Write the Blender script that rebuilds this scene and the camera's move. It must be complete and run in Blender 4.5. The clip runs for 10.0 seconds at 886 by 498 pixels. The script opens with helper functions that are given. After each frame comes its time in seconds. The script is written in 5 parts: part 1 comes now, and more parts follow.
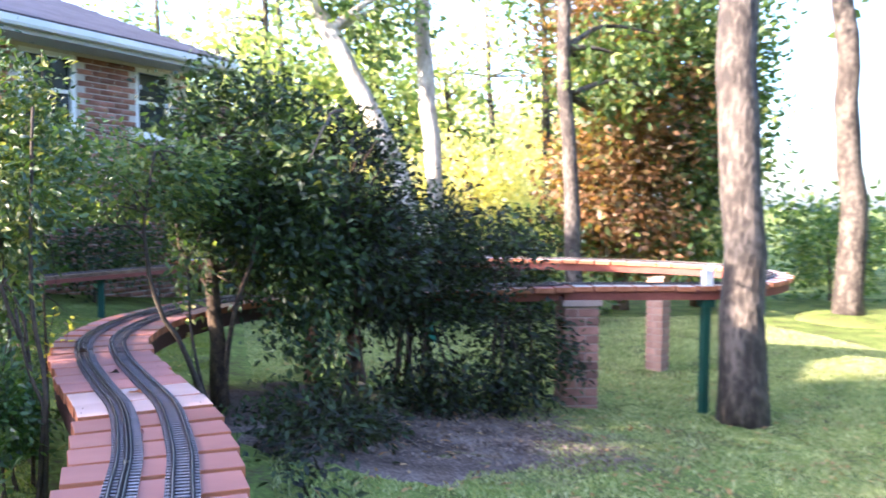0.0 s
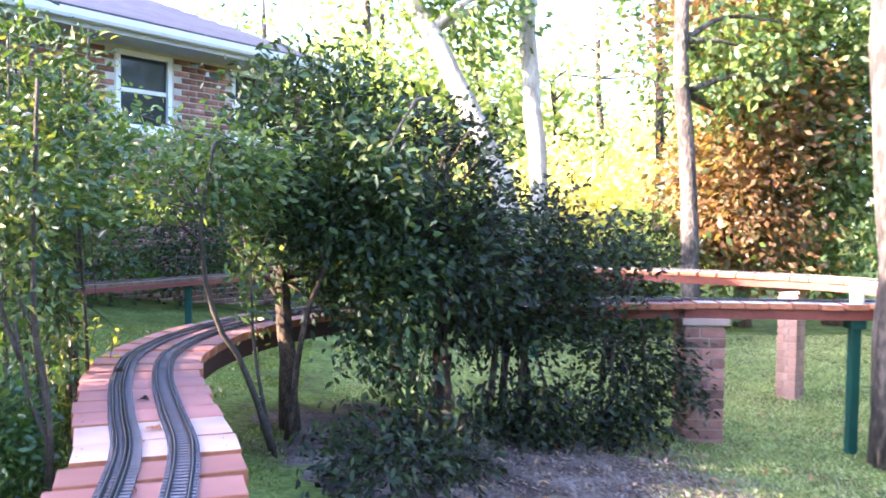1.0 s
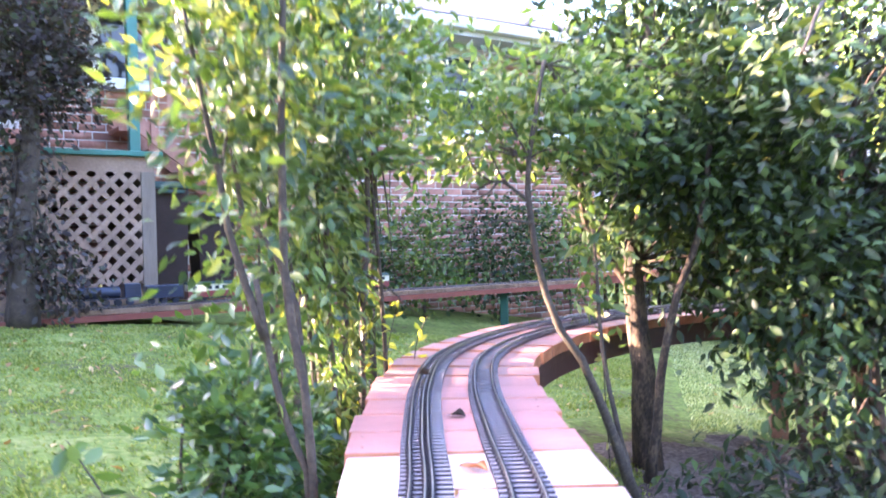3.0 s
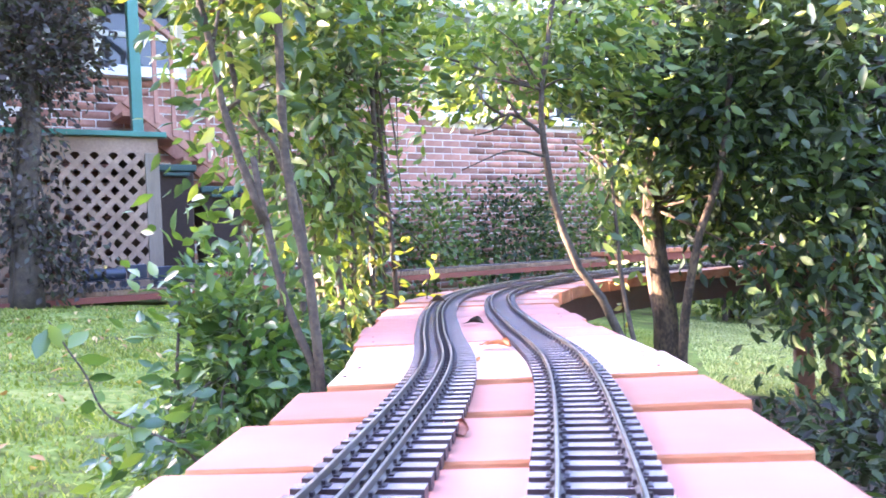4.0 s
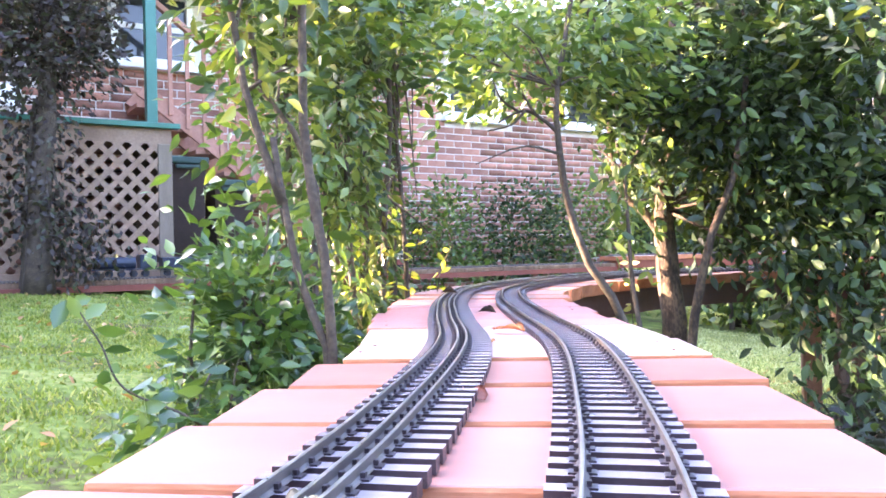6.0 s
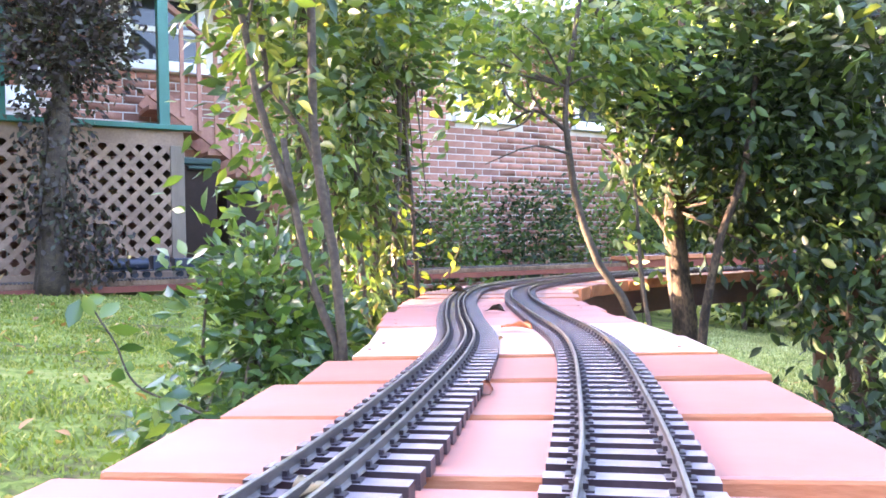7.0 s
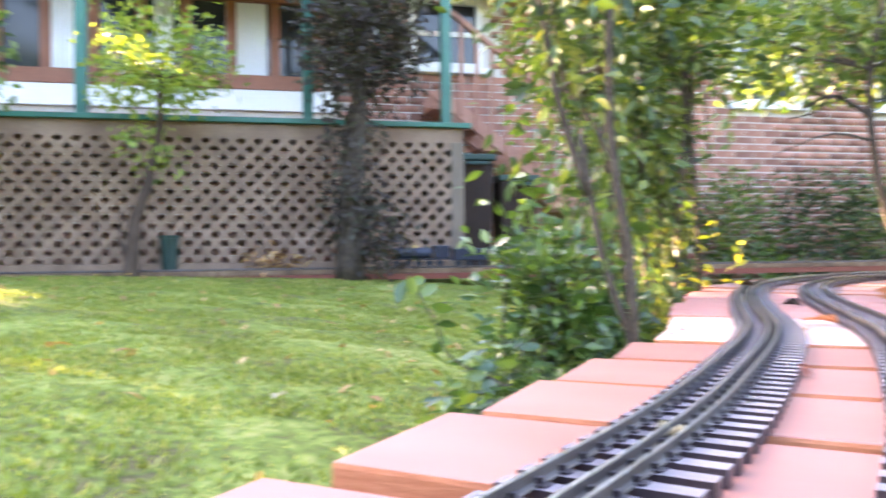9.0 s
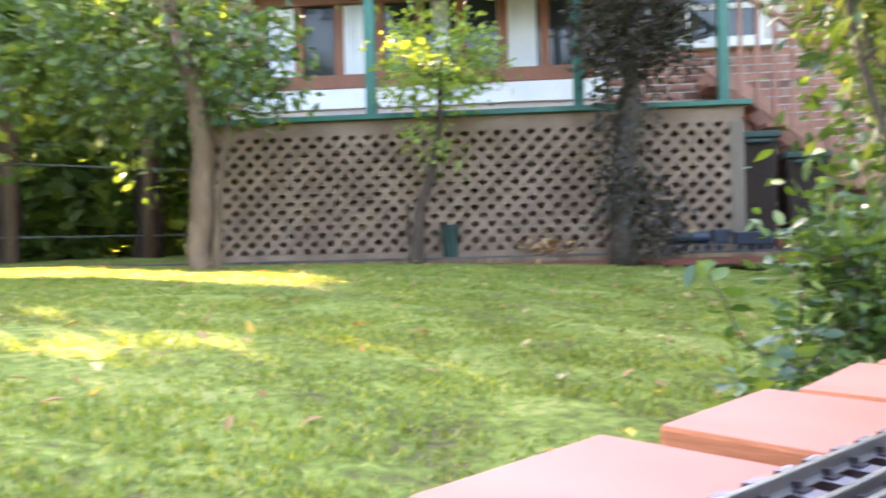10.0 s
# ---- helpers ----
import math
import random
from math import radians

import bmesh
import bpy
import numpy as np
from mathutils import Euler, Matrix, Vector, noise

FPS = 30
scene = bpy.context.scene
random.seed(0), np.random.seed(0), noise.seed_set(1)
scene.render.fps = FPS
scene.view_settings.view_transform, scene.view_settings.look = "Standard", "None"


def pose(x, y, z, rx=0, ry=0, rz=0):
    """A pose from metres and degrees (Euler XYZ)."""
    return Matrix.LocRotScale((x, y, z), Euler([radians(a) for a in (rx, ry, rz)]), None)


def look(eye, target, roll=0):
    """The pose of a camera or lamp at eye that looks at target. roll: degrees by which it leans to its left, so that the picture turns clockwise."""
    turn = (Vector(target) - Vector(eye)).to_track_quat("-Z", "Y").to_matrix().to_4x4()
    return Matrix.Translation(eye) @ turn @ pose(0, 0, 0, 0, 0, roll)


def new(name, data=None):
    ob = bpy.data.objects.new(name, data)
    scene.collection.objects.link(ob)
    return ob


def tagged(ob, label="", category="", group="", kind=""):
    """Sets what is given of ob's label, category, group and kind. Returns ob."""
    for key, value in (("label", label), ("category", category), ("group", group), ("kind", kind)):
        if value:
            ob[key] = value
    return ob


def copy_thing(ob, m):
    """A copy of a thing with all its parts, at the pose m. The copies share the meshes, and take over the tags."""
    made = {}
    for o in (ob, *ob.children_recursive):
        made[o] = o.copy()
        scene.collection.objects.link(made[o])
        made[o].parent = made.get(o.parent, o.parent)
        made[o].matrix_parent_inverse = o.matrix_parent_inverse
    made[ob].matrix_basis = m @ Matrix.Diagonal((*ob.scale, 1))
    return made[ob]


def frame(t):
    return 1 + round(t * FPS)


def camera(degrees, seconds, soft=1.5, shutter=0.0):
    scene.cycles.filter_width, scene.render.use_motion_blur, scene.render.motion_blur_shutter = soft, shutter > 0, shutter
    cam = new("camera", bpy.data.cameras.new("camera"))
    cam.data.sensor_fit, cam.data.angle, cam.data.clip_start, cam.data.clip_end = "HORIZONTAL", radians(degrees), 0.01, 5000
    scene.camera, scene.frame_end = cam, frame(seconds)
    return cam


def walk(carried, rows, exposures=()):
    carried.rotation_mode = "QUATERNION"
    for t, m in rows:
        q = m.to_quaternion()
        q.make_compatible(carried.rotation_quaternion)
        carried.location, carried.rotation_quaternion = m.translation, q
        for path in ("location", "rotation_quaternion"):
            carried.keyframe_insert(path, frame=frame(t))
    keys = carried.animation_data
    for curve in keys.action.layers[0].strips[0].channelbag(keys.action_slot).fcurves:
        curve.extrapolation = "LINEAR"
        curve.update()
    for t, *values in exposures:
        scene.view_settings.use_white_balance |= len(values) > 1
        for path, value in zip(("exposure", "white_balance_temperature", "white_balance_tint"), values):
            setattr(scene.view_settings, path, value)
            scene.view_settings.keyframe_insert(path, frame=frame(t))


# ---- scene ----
cam = camera(56.8, 10.0, soft=1.7, shutter=0.6)
PATH = [
    (0, (0.215, -2.316, 1.649), (0.73, -0.387, 1.539), 0.5),
    (0.5, (0.344, -2.022, 1.604), (0.692, -0.054, 1.515), 0.0),
    (1, (0.406, -1.72, 1.607), (0.668, 0.261, 1.517), 0.7),
    (1.5, (0.364, -1.37, 1.59), (0.564, 0.619, 1.533), -0.5),
    (2, (0.333, -1.087, 1.52), (0.271, 0.911, 1.482), 1.4),
    (2.5, (0.265, -0.835, 1.476), (0.101, 1.158, 1.426), -0.2),
    (3.0, (0.173, -0.648, 1.355), (-0.295, 1.296, 1.333), -1.4),
    (3.2, (0.152, -0.566, 1.291), (-0.286, 1.385, 1.251), -1.5),
    (4.3, (0.127, -0.546, 1.142), (-0.376, 1.39, 1.161), -2.9),
    (4.5, (0.121, -0.551, 1.147), (-0.357, 1.391, 1.176), -1.8),
    (5, (0.13, -0.544, 1.134), (-0.373, 1.391, 1.17), -1.8),
    (5.5, (0.121, -0.548, 1.127), (-0.373, 1.39, 1.13), -1.2),
    (7, (0.129, -0.566, 1.122), (-0.404, 1.362, 1.126), -1.3),
    (7.5, (0.133, -0.568, 1.122), (-0.414, 1.356, 1.1), -1.4),
    (8, (0.125, -0.595, 1.121), (-0.537, 1.292, 1.123), -0.7),
    (8.5, (0.115, -0.617, 1.114), (-0.692, 1.213, 1.109), -0.1),
    (9, (0.116, -0.655, 1.117), (-0.995, 1.007, 1.114), -0.5),
    (9.5, (0.112, -0.682, 1.114), (-1.252, 0.781, 1.107), -0.7),
    (10, (0.123, -0.707, 1.115), (-1.461, 0.514, 1.091), -1.5),
]
EXPOSURES = [(0, 3.1, 5200, 23), (1, 3.65, 5250, 26), (2.5, 4.4, 5550, 33), (4.5, 4.75, 5750, 32), (5.5, 4.74, 5950, 31), (8, 4.5, 6250, 27), (9, 4.42, 6600, 24), (10, 4.25, 6900, 21)]
walk(cam, [(t, look(eye, target, roll)) for t, eye, target, roll in PATH], EXPOSURES)
# world, sun and exposure
SUN_YAW, SUN_ELEV = 98.0, 20.0
world = bpy.data.worlds.new("sky")
scene.world = world
world.use_nodes = True
wn = world.node_tree
sky = wn.nodes.new("ShaderNodeTexSky")
sky.sky_type, sky.sun_disc = "NISHITA", False
sky.sun_elevation, sky.sun_rotation = radians(SUN_ELEV), radians(-SUN_YAW)
sky.air_density, sky.dust_density, sky.ozone_density = 1.0, 2.5, 1.0
wn.links.new(sky.outputs[0], wn.nodes["Background"].inputs[0])
wn.nodes["Background"].inputs[1].default_value = 0.15
sun = new("sun", bpy.data.lights.new("sun", "SUN"))
sun.data.energy, sun.data.angle, sun.data.color = 5.0, radians(0.55), (1.0, 0.78, 0.5)
sun_from = Vector((-math.sin(radians(SUN_YAW)) * math.cos(radians(SUN_ELEV)), math.cos(radians(SUN_YAW)) * math.cos(radians(SUN_ELEV)), math.sin(radians(SUN_ELEV))))
sun.matrix_world = look(sun_from * 40, (0, 0, 0))


# ---- materials ----
def rgb(c):
    return (*c, 1.0)


def surface(name, stops, scale=6.0, fine=60.0, rough=0.7, bump=0.25, metal=0.0, vary=0.0, island=False, stretch=(1, 1, 1), depth=0.004, fine_mix=0.35, spec=0.4, rough_vary=0.12, spread=0.4):
    """Base colour from two scales of noise through a ramp; vary shifts the value from object to object."""
    m = bpy.data.materials.new(name)
    m.use_nodes = True
    n, l = m.node_tree.nodes, m.node_tree.links
    b = n["Principled BSDF"]
    co = n.new("ShaderNodeTexCoord")
    mp = n.new("ShaderNodeMapping")
    mp.inputs["Scale"].default_value = stretch
    l.new(co.outputs["Object"], mp.inputs[0])
    big, small = n.new("ShaderNodeTexNoise"), n.new("ShaderNodeTexNoise")
    for t, s, d in ((big, scale, 3.0), (small, fine, 4.0)):
        t.inputs["Scale"].default_value, t.inputs["Detail"].default_value = s, d
        l.new(mp.outputs[0], t.inputs["Vector"])
    mix = n.new("ShaderNodeMix")
    mix.inputs["Factor"].default_value = fine_mix
    l.new(big.outputs[0], mix.inputs[2])
    l.new(small.outputs[0], mix.inputs[3])
    ramp = n.new("ShaderNodeValToRGB")
    el = ramp.color_ramp.elements
    while len(el) < len(stops):
        el.new(0.5)
    for i, c in enumerate(stops):
        el[i].position, el[i].color = 0.5 + spread * (i / max(1, len(stops) - 1) - 0.5), rgb(c)
    l.new(mix.outputs[0], ramp.inputs[0])
    last = ramp.outputs[0]
    if vary or island:
        src = n.new("ShaderNodeNewGeometry").outputs["Random Per Island"] if island else n.new("ShaderNodeObjectInfo").outputs["Random"]
        rng = n.new("ShaderNodeMapRange")
        rng.inputs[3].default_value, rng.inputs[4].default_value = 1 - vary, 1 + vary
        l.new(src, rng.inputs[0])
        hsv = n.new("ShaderNodeHueSaturation")
        l.new(rng.outputs[0], hsv.inputs["Value"])
        l.new(last, hsv.inputs["Color"])
        last = hsv.outputs[0]
    l.new(last, b.inputs["Base Color"])
    rr = n.new("ShaderNodeMapRange")
    rr.inputs[3].default_value, rr.inputs[4].default_value = max(0.05, rough - rough_vary), min(1.0, rough + rough_vary)
    l.new(small.outputs[0], rr.inputs[0])
    l.new(rr.outputs[0], b.inputs["Roughness"])
    b.inputs["Metallic"].default_value = metal
    b.inputs["Specular IOR Level"].default_value = spec
    bp = n.new("ShaderNodeBump")
    bp.inputs["Strength"].default_value, bp.inputs["Distance"].default_value = bump, depth
    l.new(small.outputs[0], bp.inputs["Height"])
    l.new(bp.outputs[0], b.inputs["Normal"])
    return m


def leaf_stuff(name, stops, rough=0.4, through_light=0.4, spec=0.5):
    """Leaves: each leaf its own shade, light passing through."""
    m = bpy.data.materials.new(name)
    m.use_nodes = True
    n, l = m.node_tree.nodes, m.node_tree.links
    b = n["Principled BSDF"]
    geo = n.new("ShaderNodeNewGeometry")
    ramp = n.new("ShaderNodeValToRGB")
    el = ramp.color_ramp.elements
    while len(el) < len(stops):
        el.new(0.5)
    for i, c in enumerate(stops):
        el[i].position, el[i].color = i / max(1, len(stops) - 1), rgb(c)
    l.new(geo.outputs["Random Per Island"], ramp.inputs[0])
    co = n.new("ShaderNodeTexCoord")
    noi = n.new("ShaderNodeTexNoise")
    noi.inputs["Scale"].default_value = 3.0
    l.new(co.outputs["Object"], noi.inputs["Vector"])
    rng = n.new("ShaderNodeMapRange")
    rng.inputs[3].default_value, rng.inputs[4].default_value = 0.6, 1.4
    l.new(noi.outputs[0], rng.inputs[0])
    hsv = n.new("ShaderNodeHueSaturation")
    l.new(rng.outputs[0], hsv.inputs["Value"])
    l.new(ramp.outputs[0], hsv.inputs["Color"])
    l.new(hsv.outputs[0], b.inputs["Base Color"])
    b.inputs["Roughness"].default_value = rough
    b.inputs["Specular IOR Level"].default_value = spec
    tr = n.new("ShaderNodeBsdfTranslucent")
    warm = n.new("ShaderNodeMix")
    warm.data_type = "RGBA"
    warm.blend_type = "MULTIPLY"
    warm.inputs["Factor"].default_value = 1.0
    l.new(hsv.outputs[0], warm.inputs[6])
    warm.inputs[7].default_value = (1.9, 1.9, 0.7, 1)
    l.new(warm.outputs[2], tr.inputs[0])
    mx = n.new("ShaderNodeMixShader")
    mx.inputs[0].default_value = through_light
    l.new(b.outputs[0], mx.inputs[1])
    l.new(tr.outputs[0], mx.inputs[2])
    l.new(mx.outputs[0], n["Material Output"].inputs[0])
    return m


def glass_stuff(name):
    m = bpy.data.materials.new(name)
    m.use_nodes = True
    b = m.node_tree.nodes["Principled BSDF"]
    b.inputs["Base Color"].default_value = (0.03, 0.035, 0.04, 1)
    b.inputs["Roughness"].default_value = 0.06
    b.inputs["Specular IOR Level"].default_value = 0.3
    return m


M_BOARD = surface("painted_board", [(0.25, 0.102, 0.078), (0.295, 0.126, 0.096), (0.34, 0.156, 0.122)], 5, 90, 0.4, 0.0, vary=0.14, stretch=(0.8, 1.6, 1.6), spec=0.26, fine_mix=0.12, depth=0.0005, rough_vary=0.03)
M_BOARD_OLD = surface("worn_board", [(0.26, 0.1, 0.08), (0.36, 0.15, 0.12), (0.42, 0.2, 0.165)], 5, 70, 0.6, 0.4, vary=0.12, stretch=(0.5, 3, 3))
M_BOARD_PALE = surface("bleached_board", [(0.44, 0.27, 0.22), (0.52, 0.35, 0.3), (0.58, 0.42, 0.37)], 7, 90, 0.3, 0.0, vary=0.06, stretch=(0.8, 1.6, 1.6), spec=0.9, fine_mix=0.12, depth=0.0005, rough_vary=0.03)
# far-loop boards: full sun on their tops is put into the colour
M_BOARD_SUNLIT = surface("sunlit_pale_board", [(0.36, 0.3, 0.26), (0.46, 0.4, 0.35), (0.56, 0.5, 0.45)], 6, 80, 0.45, 0.1, vary=0.15, stretch=(0.8, 1.6, 1.6))
M_BOARD_EDGE = surface("bare_board_edge", [(0.27, 0.09, 0.04), (0.38, 0.14, 0.065), (0.46, 0.2, 0.1)], 10, 90, 0.75, 0.25, vary=0.15, stretch=(0.6, 2, 3), spec=0.25)
M_BEAM = surface("stained_beam", [(0.035, 0.013, 0.011), (0.06, 0.022, 0.018), (0.09, 0.034, 0.027)], 3, 40, 0.65, 0.4, stretch=(1, 1, 3))
M_BEAM_RED = surface("red_beam", [(0.115, 0.026, 0.016), (0.17, 0.043, 0.026), (0.22, 0.07, 0.043)], 3, 40, 0.65, 0.4)
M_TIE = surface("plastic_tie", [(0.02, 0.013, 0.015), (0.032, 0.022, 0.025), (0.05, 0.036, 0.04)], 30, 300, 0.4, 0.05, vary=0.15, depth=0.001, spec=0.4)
# weathered tie top, with the sky's sheen put into its pale colour
M_TIE_TOP = surface("sheen_pale_tie_top", [(0.16, 0.132, 0.142), (0.2, 0.17, 0.18), (0.24, 0.206, 0.217)], 30, 200, 0.26, 0.0, vary=0.12, fine_mix=0.15, rough_vary=0.03, depth=0.0005, spec=0.9)
M_RAIL = surface("dark_rail_web", [(0.06, 0.047, 0.042), (0.11, 0.09, 0.08), (0.17, 0.145, 0.13)], 25, 200, 0.45, 0.1, metal=0.4, depth=0.0005)
M_RAILHEAD = surface("worn_rail_head", [(0.27, 0.24, 0.21), (0.38, 0.345, 0.31), (0.48, 0.44, 0.4)], 40, 250, 0.32, 0.05, metal=0.85, depth=0.0003)
M_BRICK = surface("red_brick", [(0.19, 0.082, 0.056), (0.29, 0.135, 0.095), (0.4, 0.21, 0.155)], 7, 90, 0.85, 0.5, vary=0.4)
M_BRICKS = surface("red_brick_rest", [(0.19, 0.082, 0.056), (0.29, 0.135, 0.095), (0.4, 0.21, 0.155)], 7, 90, 0.85, 0.5, vary=0.4, island=True)
M_MORTAR = surface("mortar", [(0.45, 0.41, 0.36), (0.62, 0.57, 0.51)], 8, 90, 0.9, 0.4)
M_PILLAR = surface("pillar_brick", [(0.27, 0.15, 0.105), (0.38, 0.22, 0.16), (0.47, 0.3, 0.23)], 8, 80, 0.85, 0.5, vary=0.2)
M_CAP = surface("cap_slab", [(0.3, 0.2, 0.16), (0.4, 0.29, 0.23)], 8, 80, 0.85, 0.4)
M_LATTICE = surface("weathered_lattice", [(0.14, 0.084, 0.054), (0.22, 0.14, 0.093), (0.31, 0.21, 0.145)], 4, 60, 0.8, 0.4, vary=0.15)
M_POSTWOOD = surface("grey_post", [(0.12, 0.09, 0.062), (0.19, 0.145, 0.105)], 4, 50, 0.8, 0.4, stretch=(4, 4, 0.6))
M_GREEN = surface("green_paint", [(0.016, 0.1, 0.068), (0.028, 0.14, 0.095)], 6, 60, 0.45, 0.15)
M_GREEN_DARK = surface("dark_green_paint", [(0.008, 0.05, 0.034), (0.015, 0.075, 0.052)], 6, 60, 0.5, 0.15)
M_STAIR = surface("brown_stair_wood", [(0.2, 0.085, 0.055), (0.32, 0.15, 0.1), (0.4, 0.2, 0.14)], 4, 50, 0.7, 0.4)
M_WHITE = surface("white_paint", [(0.72, 0.72, 0.7), (0.82, 0.82, 0.8)], 4, 50, 0.5, 0.1)
M_CURTAIN = surface("white_curtain", [(0.72, 0.74, 0.76), (0.84, 0.86, 0.88)], 3, 40, 0.9, 0.2)
M_WOODTRIM = surface("brown_trim", [(0.2, 0.075, 0.04), (0.32, 0.13, 0.075)], 4, 50, 0.55, 0.25)
M_SOFFIT = surface("grey_soffit", [(0.42, 0.44, 0.46), (0.5, 0.52, 0.54)], 3, 40, 0.7, 0.15)
M_ROOF = surface("asphalt_shingle", [(0.07, 0.06, 0.072), (0.11, 0.096, 0.114)], 5, 70, 0.9, 0.6, vary=0.12)
M_GLASS = glass_stuff("window_glass")
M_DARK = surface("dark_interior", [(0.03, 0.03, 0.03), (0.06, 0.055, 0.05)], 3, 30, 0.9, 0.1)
M_BIN = surface("dark_green_plastic", [(0.01, 0.03, 0.022), (0.018, 0.045, 0.034)], 5, 60, 0.6, 0.1)
M_DARKBIN = surface("dark_brown_plastic", [(0.022, 0.014, 0.01), (0.04, 0.026, 0.02)], 5, 60, 0.85, 0.1, spec=0.2)
M_BARK = surface("bark", [(0.07, 0.042, 0.024), (0.15, 0.092, 0.052), (0.25, 0.165, 0.1)], 9, 50, 0.9, 0.9, stretch=(1, 1, 0.25), depth=0.02)
M_BARK_DARK = surface("dark_bark", [(0.03, 0.018, 0.011), (0.065, 0.04, 0.026), (0.115, 0.077, 0.053)], 14, 70, 0.9, 0.9, stretch=(1, 1, 0.3), depth=0.015)
M_BARK_PALE = surface("mottled_bark", [(0.028, 0.021, 0.016), (0.064, 0.05, 0.038), (0.125, 0.101, 0.08)], 6, 30, 0.85, 1.0, stretch=(1, 1, 0.4), depth=0.03, fine_mix=0.5, spread=0.16)
# bark of two far trunks, whitened in colour for the sun on them
M_BARK_SUN = surface("sun_whitened_bark", [(0.24, 0.2, 0.15), (0.38, 0.33, 0.26), (0.5, 0.45, 0.37)], 5, 26, 0.85, 0.8, stretch=(1, 1, 0.4), depth=0.02, spread=0.25)
M_STEM = surface("stem_bark", [(0.022, 0.015, 0.01), (0.052, 0.037, 0.024), (0.105, 0.077, 0.05)], 30, 140, 0.85, 0.7, fine_mix=0.5)
M_BARK_THIN = surface("young_bark", [(0.022, 0.014, 0.009), (0.05, 0.032, 0.019), (0.11, 0.072, 0.04)], 26, 120, 0.9, 0.9, stretch=(1, 1, 0.5), depth=0.006, fine_mix=0.5, spread=0.2)
M_EARTHLAWN = surface("lawn_ground", [(0.09, 0.08, 0.036), (0.105, 0.13, 0.032), (0.148, 0.186, 0.043), (0.225, 0.23, 0.075)], 2.6, 30, 1.0, 0.8, depth=0.03, fine_mix=0.5, spread=0.24, spec=0.05)
# one grass in two tones: paler for the lit lawn, darker for the shaded
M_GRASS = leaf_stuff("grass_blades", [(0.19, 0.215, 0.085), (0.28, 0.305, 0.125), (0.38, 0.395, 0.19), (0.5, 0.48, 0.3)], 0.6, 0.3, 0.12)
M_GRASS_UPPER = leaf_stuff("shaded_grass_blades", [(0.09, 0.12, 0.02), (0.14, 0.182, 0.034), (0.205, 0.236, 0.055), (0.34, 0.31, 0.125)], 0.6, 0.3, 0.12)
M_LEAF_DARK = leaf_stuff("glossy_dark_leaves", [(0.0155, 0.025, 0.013), (0.025, 0.04, 0.0155), (0.038, 0.064, 0.02), (0.078, 0.117, 0.03)], 0.45, 0.24, 0.26)
M_LEAF_MID = leaf_stuff("green_leaves", [(0.03, 0.052, 0.014), (0.052, 0.09, 0.02), (0.085, 0.135, 0.028), (0.16, 0.19, 0.04)], 0.35, 0.35)
M_LEAF_LIGHT = leaf_stuff("yellow_green_leaves", [(0.02, 0.042, 0.012), (0.036, 0.068, 0.016), (0.064, 0.1, 0.022), (0.2, 0.2, 0.045)], 0.42, 0.28)
M_LEAF_LOW = leaf_stuff("fresh_shrub_leaves", [(0.023, 0.052, 0.015), (0.039, 0.082, 0.021), (0.065, 0.12, 0.029), (0.145, 0.2, 0.046)], 0.3, 0.35, 0.6)
M_LEAF_FAR = leaf_stuff("tree_leaves", [(0.035, 0.065, 0.018), (0.06, 0.105, 0.026), (0.11, 0.155, 0.04), (0.2, 0.22, 0.065)], 0.5, 0.4)
# glaring sunlight is mixed into these pale gold leaf colours
M_LEAF_GOLD = leaf_stuff("sun_painted_gold_leaves", [(0.4, 0.39, 0.17), (0.54, 0.5, 0.27), (0.64, 0.59, 0.36), (0.34, 0.35, 0.13)], 0.5, 0.55)
# haze and backlight are put into these pale leaf colours
M_LEAF_HAZY = leaf_stuff("haze_pale_leaves", [(0.12, 0.17, 0.06), (0.2, 0.26, 0.1), (0.3, 0.34, 0.15), (0.36, 0.36, 0.17)], 0.5, 0.55)
M_LEAF_LIME = leaf_stuff("lime_leaves", [(0.07, 0.12, 0.02), (0.13, 0.19, 0.03), (0.21, 0.265, 0.045), (0.26, 0.3, 0.06)], 0.4, 0.4)
# thicket leaves: the deep shade they stand in is put into the colour
M_LEAF_SHADED = leaf_stuff("shade_dark_leaves", [(0.016, 0.014, 0.011), (0.021, 0.024, 0.013), (0.028, 0.041, 0.017), (0.058, 0.08, 0.026)], 0.45, 0.22, 0.22)
M_LEAF_PURPLE = leaf_stuff("purple_brown_leaves", [(0.024, 0.017, 0.017), (0.04, 0.028, 0.026), (0.055, 0.045, 0.036), (0.05, 0.062, 0.034)], 0.5, 0.22, 0.25)
# sun glowing through the young leaves is put into this yellow
M_LEAF_YELLOW = leaf_stuff("sun_bright_yellow_leaves", [(0.34, 0.34, 0.04), (0.5, 0.44, 0.05), (0.6, 0.5, 0.08), (0.22, 0.28, 0.04)], 0.45, 0.5)
M_LEAF_SOFT = leaf_stuff("soft_green_leaves", [(0.07, 0.12, 0.03), (0.12, 0.18, 0.05), (0.18, 0.24, 0.08), (0.26, 0.3, 0.1)], 0.5, 0.5)
M_LEAF_RUST = leaf_stuff("rusty_leaves", [(0.07, 0.06, 0.025), (0.15, 0.085, 0.035), (0.26, 0.13, 0.06), (0.08, 0.1, 0.03)], 0.5, 0.45)
M_DRY = leaf_stuff("dry_leaves", [(0.2, 0.1, 0.04), (0.35, 0.18, 0.08), (0.45, 0.3, 0.15)], 0.6, 0.3)
